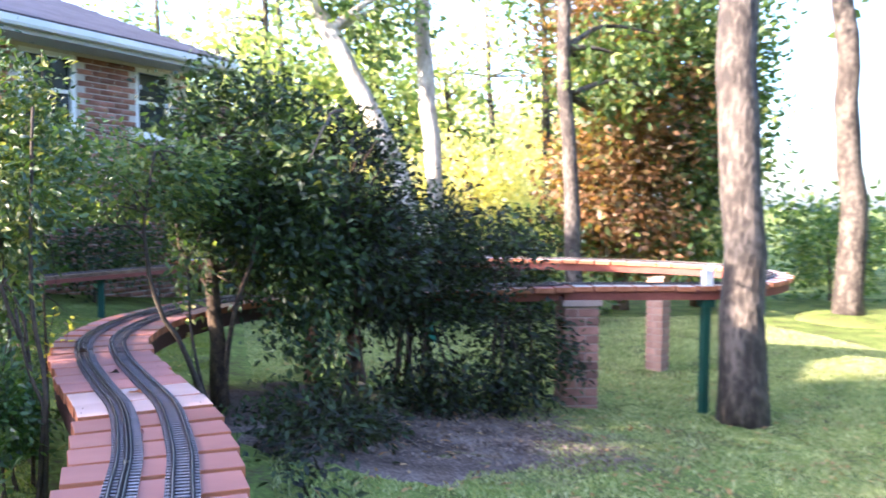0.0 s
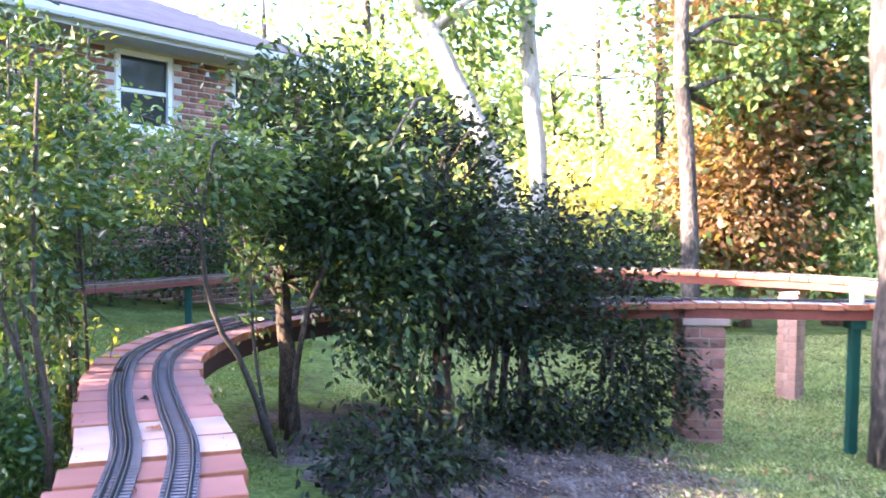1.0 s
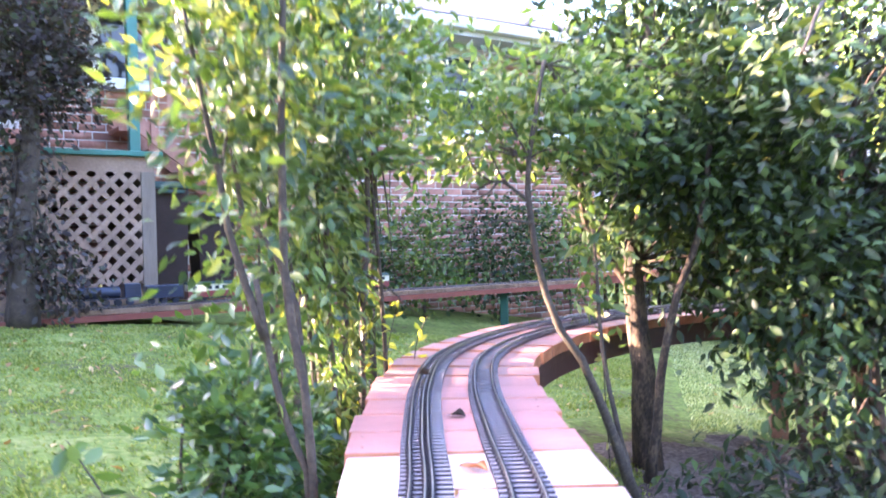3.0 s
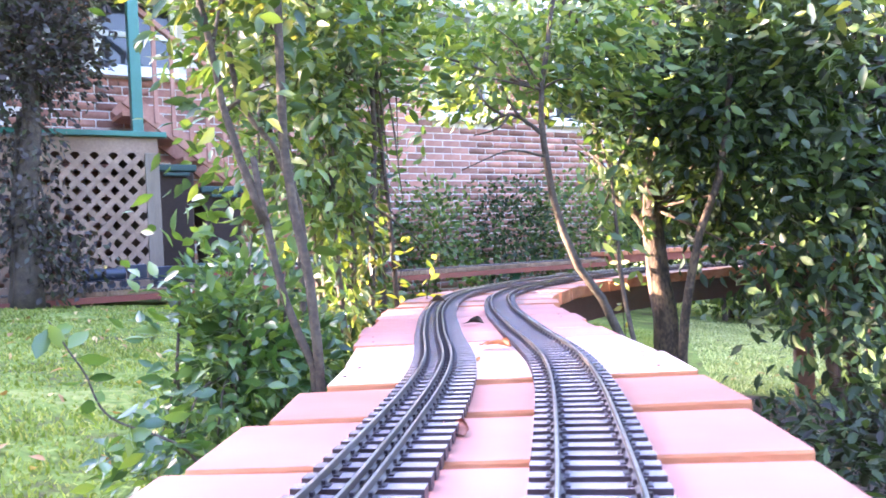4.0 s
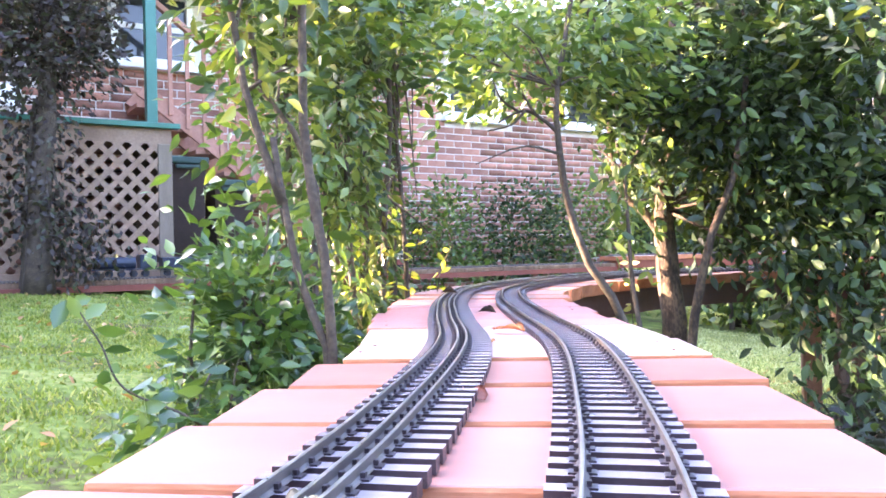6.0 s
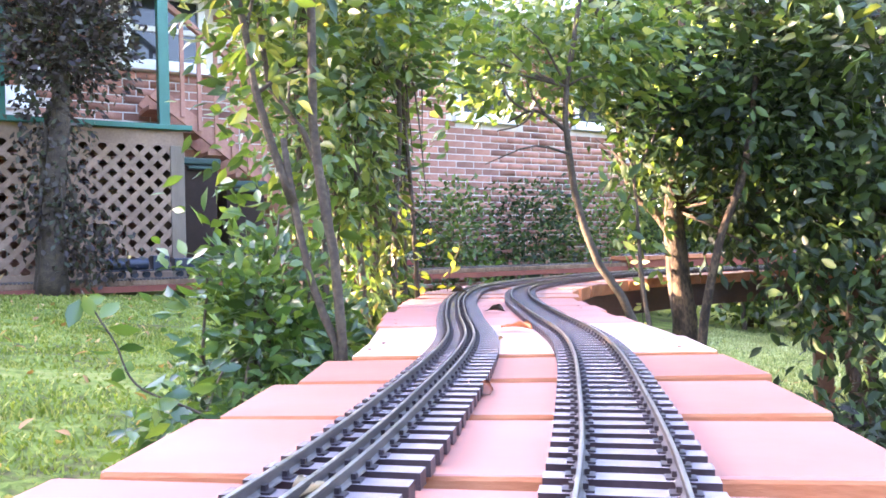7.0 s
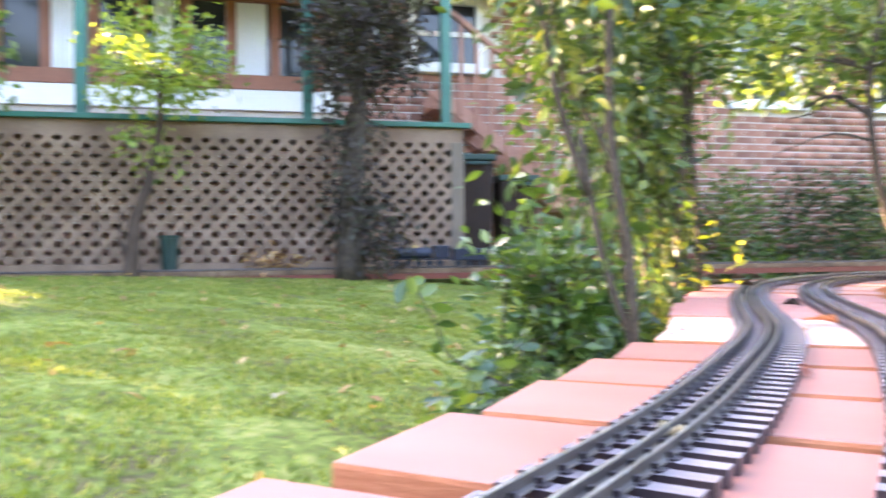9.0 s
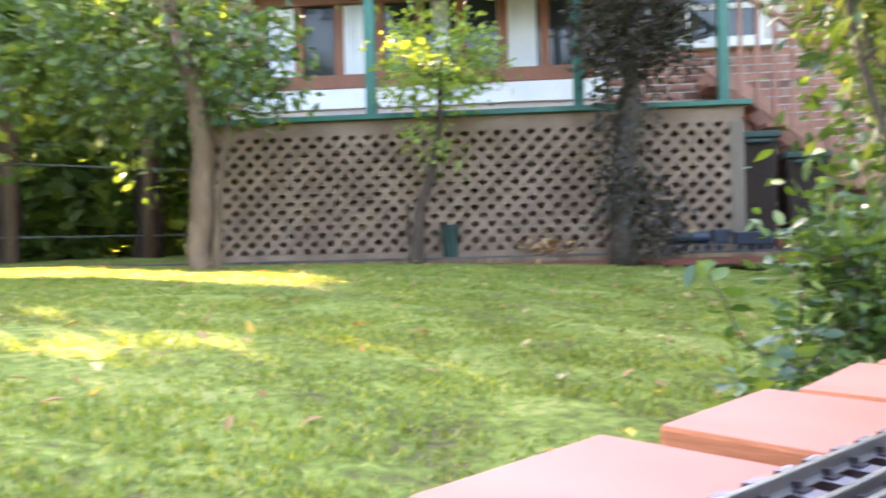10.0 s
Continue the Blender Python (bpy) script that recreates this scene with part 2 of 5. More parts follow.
M_MOULD = leaf_stuff("brown_leaf_mould", [(0.09, 0.06, 0.045), (0.15, 0.105, 0.08), (0.21, 0.15, 0.12), (0.28, 0.21, 0.17)], 0.8, 0.1, 0.2)
M_HUMUS = surface("brown_humus", [(0.05, 0.036, 0.03), (0.1, 0.074, 0.06), (0.165, 0.125, 0.103), (0.24, 0.19, 0.16)], 3.5, 60, 1.0, 0.9, depth=0.02, fine_mix=0.5, spread=0.25, spec=0.05)
M_PALELEAF = surface("pale_dry_leaf", [(0.5, 0.42, 0.28), (0.68, 0.58, 0.4)], 40, 200, 0.6, 0.3)
M_REDLEAF = surface("red_brown_leaf", [(0.25, 0.08, 0.05), (0.36, 0.14, 0.09)], 40, 200, 0.6, 0.3)
M_YELLOWLEAF = surface("yellow_leaf", [(0.5, 0.42, 0.06), (0.65, 0.58, 0.15)], 40, 200, 0.6, 0.3)
M_ORANGELEAF = surface("orange_dry_leaf", [(0.45, 0.16, 0.06), (0.6, 0.28, 0.12)], 40, 200, 0.6, 0.3)
M_LOCO = surface("dark_blue_paint", [(0.012, 0.016, 0.03), (0.025, 0.03, 0.05)], 10, 90, 0.35, 0.1)
M_CREAM = surface("cream_paint", [(0.45, 0.43, 0.3), (0.55, 0.52, 0.38)], 10, 90, 0.4, 0.1)
M_MAROON = surface("maroon_paint", [(0.12, 0.025, 0.025), (0.18, 0.04, 0.035)], 10, 90, 0.4, 0.1)
M_BRASS = surface("brass", [(0.5, 0.36, 0.12), (0.6, 0.45, 0.18)], 20, 90, 0.3, 0.1, metal=0.9)
M_FENCE = surface("fence_wire", [(0.1, 0.1, 0.09), (0.2, 0.2, 0.18)], 10, 60, 0.6, 0.2, metal=0.5)


# ---- building helpers ----
def mesh_of(bm, name, material, smooth=False):
    me = bpy.data.meshes.new(name)
    bm.normal_update()
    bm.to_mesh(me)
    bm.free()
    me.materials.append(material)
    if smooth:
        for p in me.polygons:
            p.use_smooth = True
    return me


def part(name, bm, material, parent=None, label="", smooth=False):
    ob = new(name, mesh_of(bm, name, material, smooth))
    ob.parent = parent
    if label:
        tagged(ob, label)
    return ob


def thing(name, label, category, m=None, group="", kind=""):
    ob = new(name)
    ob.empty_display_size = 0.1
    if m is not None:
        ob.matrix_world = m
    return tagged(ob, label, category, group, kind)


def box(bm, x0, y0, z0, x1, y1, z1, bevel=0.0, m=None):
    made = bmesh.ops.create_cube(bm, size=1.0)["verts"]
    t = Matrix.Translation(((x0 + x1) / 2, (y0 + y1) / 2, (z0 + z1) / 2)) @ Matrix.Diagonal((abs(x1 - x0), abs(y1 - y0), abs(z1 - z0), 1))
    bmesh.ops.transform(bm, matrix=(m @ t) if m is not None else t, verts=made)
    if bevel:
        edges = list({e for v in made for e in v.link_edges})
        bmesh.ops.bevel(bm, geom=edges, offset=bevel, segments=2, profile=0.6, affect="EDGES")
    return bm


def boxed(*a, **k):
    return box(bmesh.new(), *a, **k)


def tube(points, radii, sides=8, bm=None, wobble=0.0, seed=0):
    """A tapered round limb through points."""
    bm = bm or bmesh.new()
    rnd = random.Random(seed)
    pts = [Vector(p) for p in points]
    rings = []
    side = Vector((1, 0, 0))
    for i, p in enumerate(pts):
        d = (pts[min(i + 1, len(pts) - 1)] - pts[max(i - 1, 0)]).normalized()
        side = (side - d * side.dot(d))
        if side.length < 1e-3:
            side = d.orthogonal()
        side.normalize()
        up = d.cross(side)
        ring = []
        for k in range(sides):
            a = 2 * math.pi * k / sides
            r = radii[i] * (1 + wobble * rnd.uniform(-1, 1))
            ring.append(bm.verts.new(p + (side * math.cos(a) + up * math.sin(a)) * r))
        rings.append(ring)
    for a, b in zip(rings, rings[1:]):
        for k in range(sides):
            bm.faces.new((a[k], a[(k + 1) % sides], b[(k + 1) % sides], b[k]))
    bm.faces.new(rings[0][::-1])
    bm.faces.new(rings[-1])
    return bm


def smooth_points(points, n):
    """n points evenly along a Catmull-Rom curve through points (any dimension)."""
    p = np.array(points, float)
    p = np.vstack([2 * p[0] - p[1], p, 2 * p[-1] - p[-2]])
    out = []
    for i in range(1, len(p) - 2):
        for t in np.linspace(0, 1, 24, endpoint=False):
            a, b, c, d = p[i - 1:i + 3]
            out.append(0.5 * (2 * b + (c - a) * t + (2 * a - 5 * b + 4 * c - d) * t * t + (3 * b - a - 3 * c + d) * t ** 3))
    out.append(p[-2])
    out = np.array(out)
    s = np.concatenate([[0], np.cumsum(np.linalg.norm(np.diff(out[:, :2], axis=0), axis=1) + 1e-9)]) if n is None or p.shape[1] < 3 else np.concatenate([[0], np.cumsum(np.linalg.norm(np.diff(out, axis=0), axis=1) + 1e-9)])
    if n is None:
        return out, s
    at = np.linspace(0, s[-1], n)
    return np.stack([np.interp(at, s, out[:, k]) for k in range(out.shape[1])], 1)


LEAF_FINE = (np.array([(0, 0, 0), (0.16, 0.28, 0.06), (0.175, 0.55, 0.05), (0, 1, -0.14), (-0.175, 0.55, 0.05), (-0.16, 0.28, 0.06), (0, 0.3, -0.02), (0, 0.62, -0.03)]),
             [(0, 1, 6), (1, 2, 7, 6), (2, 3, 7), (0, 6, 5), (6, 7, 4, 5), (7, 3, 4)])
LEAF_BROAD = (np.array([(0, 0, 0), (0.25, 0.35, 0.04), (0.24, 0.65, 0.03), (0, 1, -0.06), (-0.24, 0.65, 0.03), (-0.25, 0.35, 0.04), (0, 0.35, -0.02), (0, 0.65, -0.02)]), LEAF_FINE[1])
LEAF_OVAL = (np.array([(0, 0, 0), (0.19, 0.3, 0.05), (0.2, 0.56, 0.04), (0, 1, -0.1), (-0.2, 0.56, 0.04), (-0.19, 0.3, 0.05), (0, 0.32, -0.02), (0, 0.62, -0.03)]), LEAF_FINE[1])
LEAF_COARSE = (np.array([(0, 0, 0), (0.28, 0.5, 0.08), (0, 1, 0), (-0.28, 0.5, 0.08)]), [(0, 1, 2), (0, 2, 3)])


def fast_mesh(name, verts, faces, material):
    """A mesh from arrays: verts (n, 3), faces as a list of equal-sided index arrays."""
    me = bpy.data.meshes.new(name)
    me.vertices.add(len(verts))
    me.vertices.foreach_set("co", np.ascontiguousarray(verts, dtype=np.float32).ravel())
    loops = np.concatenate([f.ravel() for f in faces]).astype(np.int32)
    sizes = np.concatenate([np.full(len(f), f.shape[1]) for f in faces]).astype(np.int32)
    starts = np.concatenate([[0], np.cumsum(sizes)[:-1]]).astype(np.int32)
    me.loops.add(len(loops))
    me.loops.foreach_set("vertex_index", loops)
    me.polygons.add(len(sizes))
    me.polygons.foreach_set("loop_start", starts)
    me.update(calc_edges=True)
    me.validate()
    me.materials.append(material)
    return me


def leaves(name, at, size, material, shape, rng, up=0.5, spread=0.35, out=None):
    """A mesh with a leaf at each place; up: how much the leaves lie flat."""
    n = len(at)
    y = rng.normal(size=(n, 3)) * (1, 1, 0.7)
    if out is not None:
        y = y + out * 0.9
    y[:, 2] -= 0.25
    y /= np.linalg.norm(y, axis=1)[:, None]
    z = rng.normal(size=(n, 3)) * (1 - up) + np.array([0, 0, 1.0]) * up
    x = np.cross(y, z)
    x /= np.linalg.norm(x, axis=1)[:, None] + 1e-9
    z = np.cross(x, y)
    s = size * (1 + spread * rng.uniform(-1, 1, n))
    tv, tf = shape
    v = (tv[None, :, 0, None] * x[:, None] + tv[None, :, 1, None] * y[:, None] + tv[None, :, 2, None] * z[:, None]) * s[:, None, None] + at[:, None]
    k = len(tv)
    faces = []
    for c in sorted({len(f) for f in tf}):
        tmpl = np.array([f for f in tf if len(f) == c])
        faces.append((tmpl[None] + (np.arange(n) * k)[:, None, None]).reshape(-1, c))
    return fast_mesh(name, v.reshape(-1, 3), faces, material)


def crown_places(blobs, per_clump, rng, clump=0.13, keep=None):
    """Leaf places in clumps: blobs are (x, y, z, rx, ry, rz, number of clumps)."""
    at, centres = [], []
    for bx, by, bz, rx, ry, rz, m in blobs:
        d = rng.normal(size=(m, 3))
        d /= np.linalg.norm(d, axis=1)[:, None]
        r = rng.uniform(0.25, 1.0, m) ** 0.45 * rng.uniform(0.82, 1.12, m)
        c = np.array([bx, by, bz]) + d * r[:, None] * np.array([rx, ry, rz])
        centres.append(c)
        k = rng.poisson(per_clump, m) + 2
        idx = np.repeat(np.arange(m), k)
        at.append(c[idx] + np.clip(rng.normal(size=(len(idx), 3)), -1.5, 1.5) * clump * rng.uniform(0.6, 1.3, m)[idx][:, None])
    at = np.concatenate(at)
    if keep is not None:
        at = at[keep(at)]
    return at, np.concatenate(centres)


def plant(name, label, category, base, blobs, per_clump, size, material, stems=(), shape=LEAF_FINE, clump=0.13, up=0.5, seed=1, stem_material=None, limbs=0, limb_from=None, limb_r=0.012, keep=None, group="", crown_name="foliage", stem_name="stem"):
    """A shrub or tree: round stems and limbs, and a crown of single leaves."""
    rng = np.random.default_rng(seed)
    t = thing(name, label, category, Matrix.Translation(base), group)
    b = np.array(base)
    for i, (pts, r0, r1) in enumerate(stems):
        p = smooth_points(pts, 14) - b
        p[1:-1] += rng.normal(size=(12, 3)) * r0 * 0.12
        part(stem_name, tube(p, np.linspace(r0, r1, 14) * (1 + 0.25 * np.exp(-np.arange(14) * 1.2)), 10, wobble=0.06, seed=seed + i), stem_material or M_STEM, t, smooth=True)
    at, centres = crown_places(blobs, per_clump, rng, clump, keep)
    if limbs:
        src = np.array(limb_from)
        for i in rng.permutation(len(centres))[:limbs]:
            c = centres[i]
            a = src[np.argmin(np.linalg.norm(src - c, axis=1))]
            mid = (a + c) / 2 + rng.normal(size=3) * 0.06 * np.linalg.norm(c - a) + (0, 0, 0.08 * np.linalg.norm(c - a))
            part("limb", tube(smooth_points([a, mid, c], 7) - b, np.linspace(limb_r, limb_r * 0.25, 7), 6), stem_material or M_STEM, t, smooth=True)
    centre = at.mean(0)
    out = (at - centre) / (np.linalg.norm(at - centre, axis=1)[:, None] + 1e-6)
    ob = new(crown_name, leaves(crown_name, at - b, size, material, shape, rng, up, out=out))
    ob.parent = t
    return t


# ---- the ground ----
def ground_z(x, y):
    """The lawn climbs from the low side under the trees to the house."""
    h = 0.603 - 0.165 * x - 0.034 * y
    lo, hi = 0.0, 0.98
    s = (h - lo) / (hi - lo)
    s = np.log1p(np.exp(np.clip(s * 8, -40, 40))) / 8
    s = 1 - np.log1p(np.exp(np.clip((1 - s) * 8, -40, 40))) / 8
    return lo + (hi - lo) * s + 0.012 * np.sin(x * 2.1 + 1.3 * y) * np.cos(1.7 * y - x)


def sheet_axis(a, b, step, far):
    inner = np.arange(a, b + 1e-6, step)
    g = np.geomspace(step * 1.5, far, 26)
    return np.concatenate([a - g[::-1], inner, b + g])


gx, gy = sheet_axis(-7.0, 7.0, 0.14, 400.0), sheet_axis(-3.5, 9.0, 0.14, 400.0)
X, Y = np.meshgrid(gx, gy, indexing="ij")
rg = np.random.default_rng(5)
near = np.exp(-((X / 9) ** 2 + ((Y - 2) / 9) ** 2))
Z = ground_z(X, Y) + rg.normal(size=X.shape) * 0.006 * near
nx, ny = X.shape
idx = np.arange(nx * ny).reshape(nx, ny)
quads = np.stack([idx[:-1, :-1], idx[1:, :-1], idx[1:, 1:], idx[:-1, 1:]], -1).reshape(-1, 4)
nt = M_EARTHLAWN.node_tree
bs = nt.nodes["Principled BSDF"]
lawn_colour = bs.inputs["Base Color"].links[0].from_socket
co = nt.nodes.new("ShaderNodeTexCoord")
dist_node = nt.nodes.new("ShaderNodeVectorMath")
dist_node.operation = "DISTANCE"
squash = nt.nodes.new("ShaderNodeMapping")
squash.inputs["Scale"].default_value = (0.72, 1.0, 0.0)
nt.links.new(co.outputs["Object"], squash.inputs[0])
nt.links.new(squash.outputs[0], dist_node.inputs[0])
dist_node.inputs[1].default_value = (1.02, 2.55, 0.0)
edge = nt.nodes.new("ShaderNodeTexNoise")
edge.inputs["Scale"].default_value, edge.inputs["Detail"].default_value = 4.0, 4.0
nt.links.new(co.outputs["Object"], edge.inputs["Vector"])
wob = nt.nodes.new("ShaderNodeMath")
wob.operation = "MULTIPLY_ADD"
wob.inputs[1].default_value = 1.2
nt.links.new(edge.outputs[0], wob.inputs[0])
nt.links.new(dist_node.outputs["Value"], wob.inputs[2])
fade = nt.nodes.new("ShaderNodeMapRange")
fade.inputs[1].default_value, fade.inputs[2].default_value = 1.2, 1.75
nt.links.new(wob.outputs[0], fade.inputs[0])
litter_ramp = nt.nodes.new("ShaderNodeValToRGB")
litter_ramp.color_ramp.elements[0].position, litter_ramp.color_ramp.elements[0].color = 0.38, (0.085, 0.06, 0.042, 1)
litter_ramp.color_ramp.elements[1].position, litter_ramp.color_ramp.elements[1].color = 0.62, (0.24, 0.175, 0.12, 1)
grit = nt.nodes.new("ShaderNodeTexNoise")
grit.inputs["Scale"].default_value, grit.inputs["Detail"].default_value = 38.0, 5.0
nt.links.new(co.outputs["Object"], grit.inputs["Vector"])
nt.links.new(grit.outputs[0], litter_ramp.inputs[0])
earth_mix = nt.nodes.new("ShaderNodeMix")
earth_mix.data_type = "RGBA"
nt.links.new(fade.outputs[0], earth_mix.inputs["Factor"])
nt.links.new(litter_ramp.outputs[0], earth_mix.inputs[6])
nt.links.new(lawn_colour, earth_mix.inputs[7])
nt.links.new(earth_mix.outputs[2], bs.inputs["Base Color"])
ground = new("ground", fast_mesh("ground", np.stack([X, Y, Z], -1).reshape(-1, 3), [quads], M_EARTHLAWN))
tagged(ground, "sloping garden ground with thin green lawn and bare earth", "ground", kind="structure")
for p in ground.data.polygons:
    p.use_smooth = True


# ---- the raised railway ----
CENTRE = [(-0.6, -3.2), (-0.3, -2.3), (-0.1, -1.5), (0.05, -0.9), (0.052, -0.35), (0.022, 0.0), (-0.036, 0.37), (-0.142, 0.76), (-0.26, 1.23), (-0.333, 1.68), (-0.318, 2.05),
          (-0.25, 2.38), (-0.14, 2.68), (0.02, 2.98), (0.24, 3.26), (0.54, 3.48), (0.95, 3.6), (1.45, 3.62), (2.1, 3.58), (2.8, 3.5), (3.4, 3.4), (3.9, 3.34), (4.35, 3.42), (4.75, 3.72), (4.86, 4.15), (4.65, 4.62), (4.25, 5.05), (3.5, 5.6), (2.9, 6.4), (2.1, 7.0), (1.0, 7.3), (0.2, 7.05), (-0.28, 6.65)]
line, length = smooth_points(CENTRE, None)
S0 = length[np.argmin(np.hypot(line[:, 0], line[:, 1]))]


def deck_at(s):
    """Place, heading and height of the railway's middle line, s metres past the reference board."""
    q = s + S0
    p = np.array([np.interp(q, length, line[:, k]) for k in (0, 1)])
    d = np.array([np.interp(q + 0.04, length, line[:, k]) - np.interp(q - 0.04, length, line[:, k]) for k in (0, 1)])
    d /= np.linalg.norm(d)
    z = 1.012 - 0.0077 * np.clip(s, -1.5, 1.2) + 0.035 * np.clip((s - 4.5) / 1.5, 0, 1) + 0.055 * np.clip((s - 7.5) / 1.5, 0, 1) - 0.05 * np.clip((s - 10.5) / 2.0, 0, 1)
    return p, d, float(z)


BANK = math.atan(-0.006)


def deck_pose(s, off=0.0, up=0.0):
    p, d, z = deck_at(s)
    yaw = math.atan2(d[1], d[0]) - math.pi / 2
    m = Matrix.Translation((p[0], p[1], z)) @ Matrix.Rotation(yaw, 4, "Z") @ Matrix.Rotation(-BANK, 4, "Y")
    return m @ Matrix.Translation((off, 0, up))


S_END = length[-1] - S0
S_TWO = 6.0
railway_deck = thing("railway_deck", "raised garden railway deck of red painted boards on dark beams", "railway deck")


def sweep(s0, s1, o0, o1, z0, z1, step=0.08):
    """A bar that follows the railway between two offsets and two heights."""
    bm = bmesh.new()
    rows = []
    for s in np.arange(s0, s1 + step * 0.5, step):
        m = deck_pose(s)
        rows.append([bm.verts.new(m @ Vector(c)) for c in ((o0, 0, z0), (o1, 0, z0), (o1, 0, z1), (o0, 0, z1))])
    for a, b in zip(rows, rows[1:]):
        for k in range(4):
            bm.faces.new((a[k], b[k], b[(k + 1) % 4], a[(k + 1) % 4]))
    bm.faces.new(rows[0])
    bm.faces.new(rows[-1][::-1])
    bmesh.ops.recalc_face_normals(bm, faces=bm.faces)
    return bm


for a, b in ((-3.0, 1.2), (1.2, 4.6)):
    part("beam", sweep(a, b, -0.185, -0.145, -0.13, -0.04), M_BEAM, railway_deck)
    part("beam", sweep(a, b, 0.145, 0.185, -0.13, -0.04), M_BEAM, railway_deck)
for a, b in ((4.604, 6.0), (6.004, 8.2), (8.204, 10.2), (10.204, S_END)):
    part("beam", sweep(a, b, -0.14, -0.1, -0.105, -0.03), M_BEAM_RED, railway_deck, "reddish stained beam")
    part("beam", sweep(a, b, 0.1, 0.14, -0.105, -0.03), M_BEAM_RED, railway_deck, "reddish stained beam")


def board_mesh(w, length_, material, seed):
    rnd = random.Random(seed)
    bm = boxed(-length_ / 2, 0, -0.038, length_ / 2, w, 0.0)
    bmesh.ops.bevel(bm, geom=list(bm.edges), offset=0.003, segments=2, profile=0.6, affect="EDGES")
    for v in bm.verts:
        v.co.z += 0.0012 * math.sin(v.co.x * 9 + seed) + rnd.uniform(-0.0004, 0.0004)
    me = mesh_of(bm, "board", material)
    me.materials.append(M_BOARD_EDGE)
    for p in me.polygons:
        p.material_index = 0 if p.normal.z > 0.6 else 1
    return me


BOARDS = [board_mesh(0.132, 0.41, M_BOARD, k) for k in range(4)]
BOARDS_OLD = [board_mesh(0.145, 0.408, M_BOARD_OLD, k + 9) for k in range(2)]
BOARDS_PALE = [board_mesh(0.15, 0.396, M_BOARD_PALE, 31)]
BOARDS_WIDE = [board_mesh(0.185, 0.396, M_BOARD_PALE, 37)]
NARROW = [board_mesh(0.14, 0.32, M_BOARD_SUNLIT, k + 20) for k in range(2)]
rb = random.Random(4)
# fronts of the boards beside the camera's resting place, then onwards and back at their usual spacing
fronts = [-0.502, -0.337, -0.178, -0.026, 0.137, 0.318, 0.478, 0.685]
fronts = [fronts[0] - 0.165 * k for k in range(12, 0, -1)] + fronts
s = 0.685 + 0.158
while s < S_END - 0.15:
    fronts.append(s)
    s += 0.158 + rb.uniform(-0.004, 0.006)
fronts += [fronts[0] - 0.165 * k for k in (1, 2, 3)]
for s in fronts:
    old = 0.66 < s < 1.4 or rb.random() < 0.12
    kind = NARROW if s > S_TWO else (BOARDS_PALE if 0.3 < s < 0.4 else BOARDS_WIDE if 0.4 < s < 0.5 else BOARDS_OLD if old else BOARDS)
    ob = new("board", kind[rb.randrange(len(kind))])
    ob.parent = railway_deck
    j = 0.25 if -0.7 < s < 0.75 else 1.0
    lie = 4.5 if -0.7 < s < 0.3 else 0.0
    ob.matrix_world = deck_pose(s + 0.07) @ pose((0.006 if s < S_TWO else 0) + j * rb.uniform(-0.008, 0.008), -0.07, j * rb.uniform(-0.002, 0.001), 0, 0, lie + j * rb.uniform(-0.7, 0.7))


def screw_mesh():
    bm = bmesh.new()
    bmesh.ops.create_cone(bm, cap_ends=True, segments=8, radius1=0.0024, radius2=0.0020, depth=0.0012)
    return mesh_of(bm, "screw", M_BEAM)


SCREW = screw_mesh()
for s in fronts:
    if -0.6 < s < 2.6:
        for off in (-0.168, 0.17):
            for along in ((0.036, 0.108) if rb.random() < 0.18 else ()):
                ob = new("screw", SCREW)
                ob.parent = railway_deck
                ob.matrix_world = deck_pose(s + along, off + rb.uniform(-0.008, 0.008), 0.0009 + rb.uniform(0, 0.0004))


def rail_section(s0, s1, off, parent_ob, label=""):
    """Flat-bottomed rail: foot, web and head as one swept bar."""
    bm = bmesh.new()
    prof = [(-0.0032, 0.0), (0.0032, 0.0), (0.0026, 0.0008), (0.0006, 0.0014), (0.0006, 0.0045), (0.0011, 0.0050), (0.0011, 0.0062), (0.0007, 0.0066), (-0.0007, 0.0066), (-0.0011, 0.0062), (-0.0011, 0.0050), (-0.0006, 0.0045), (-0.0006, 0.0014), (-0.0026, 0.0008)]
    rows = []
    for s in np.arange(s0, s1, 0.035):
        m = deck_pose(s)
        o = off(s)
        rows.append([bm.verts.new(m @ Vector((o + a, 0, 0.0084 + b))) for a, b in prof])
    k = len(prof)
    for a, b in zip(rows, rows[1:]):
        for i in range(k):
            bm.faces.new((a[i], b[i], b[(i + 1) % k], a[(i + 1) % k]))
    bm.faces.new(rows[0])
    bm.faces.new(rows[-1][::-1])
    bmesh.ops.recalc_face_normals(bm, faces=bm.faces)
    bm.faces.ensure_lookup_table()
    for q in range((len(rows) - 1) * k):
        if q % k in (6, 7, 8):
            bm.faces[q].material_index = 1
    ob = part("rail", bm, M_RAIL, parent_ob, label)
    ob.data.materials.append(M_RAILHEAD)
    return ob


def tie_bm(rails, bm=None, m=None):
    bm = bm or bmesh.new()
    box(bm, -0.0378, -0.0056, 0.0, 0.0378, 0.0058, 0.0080)
    for r in rails:
        for sgn in (-1, 1):
            box(bm, r + sgn * 0.0022, -0.0036, 0.0078, r + sgn * 0.0066, 0.0036, 0.0090)
            box(bm, r + sgn * 0.0018, -0.0016, 0.0088, r + sgn * 0.0040, 0.0016, 0.0114)
    if m is not None:
        bmesh.ops.transform(bm, matrix=m, verts=bm.verts)
    return bm


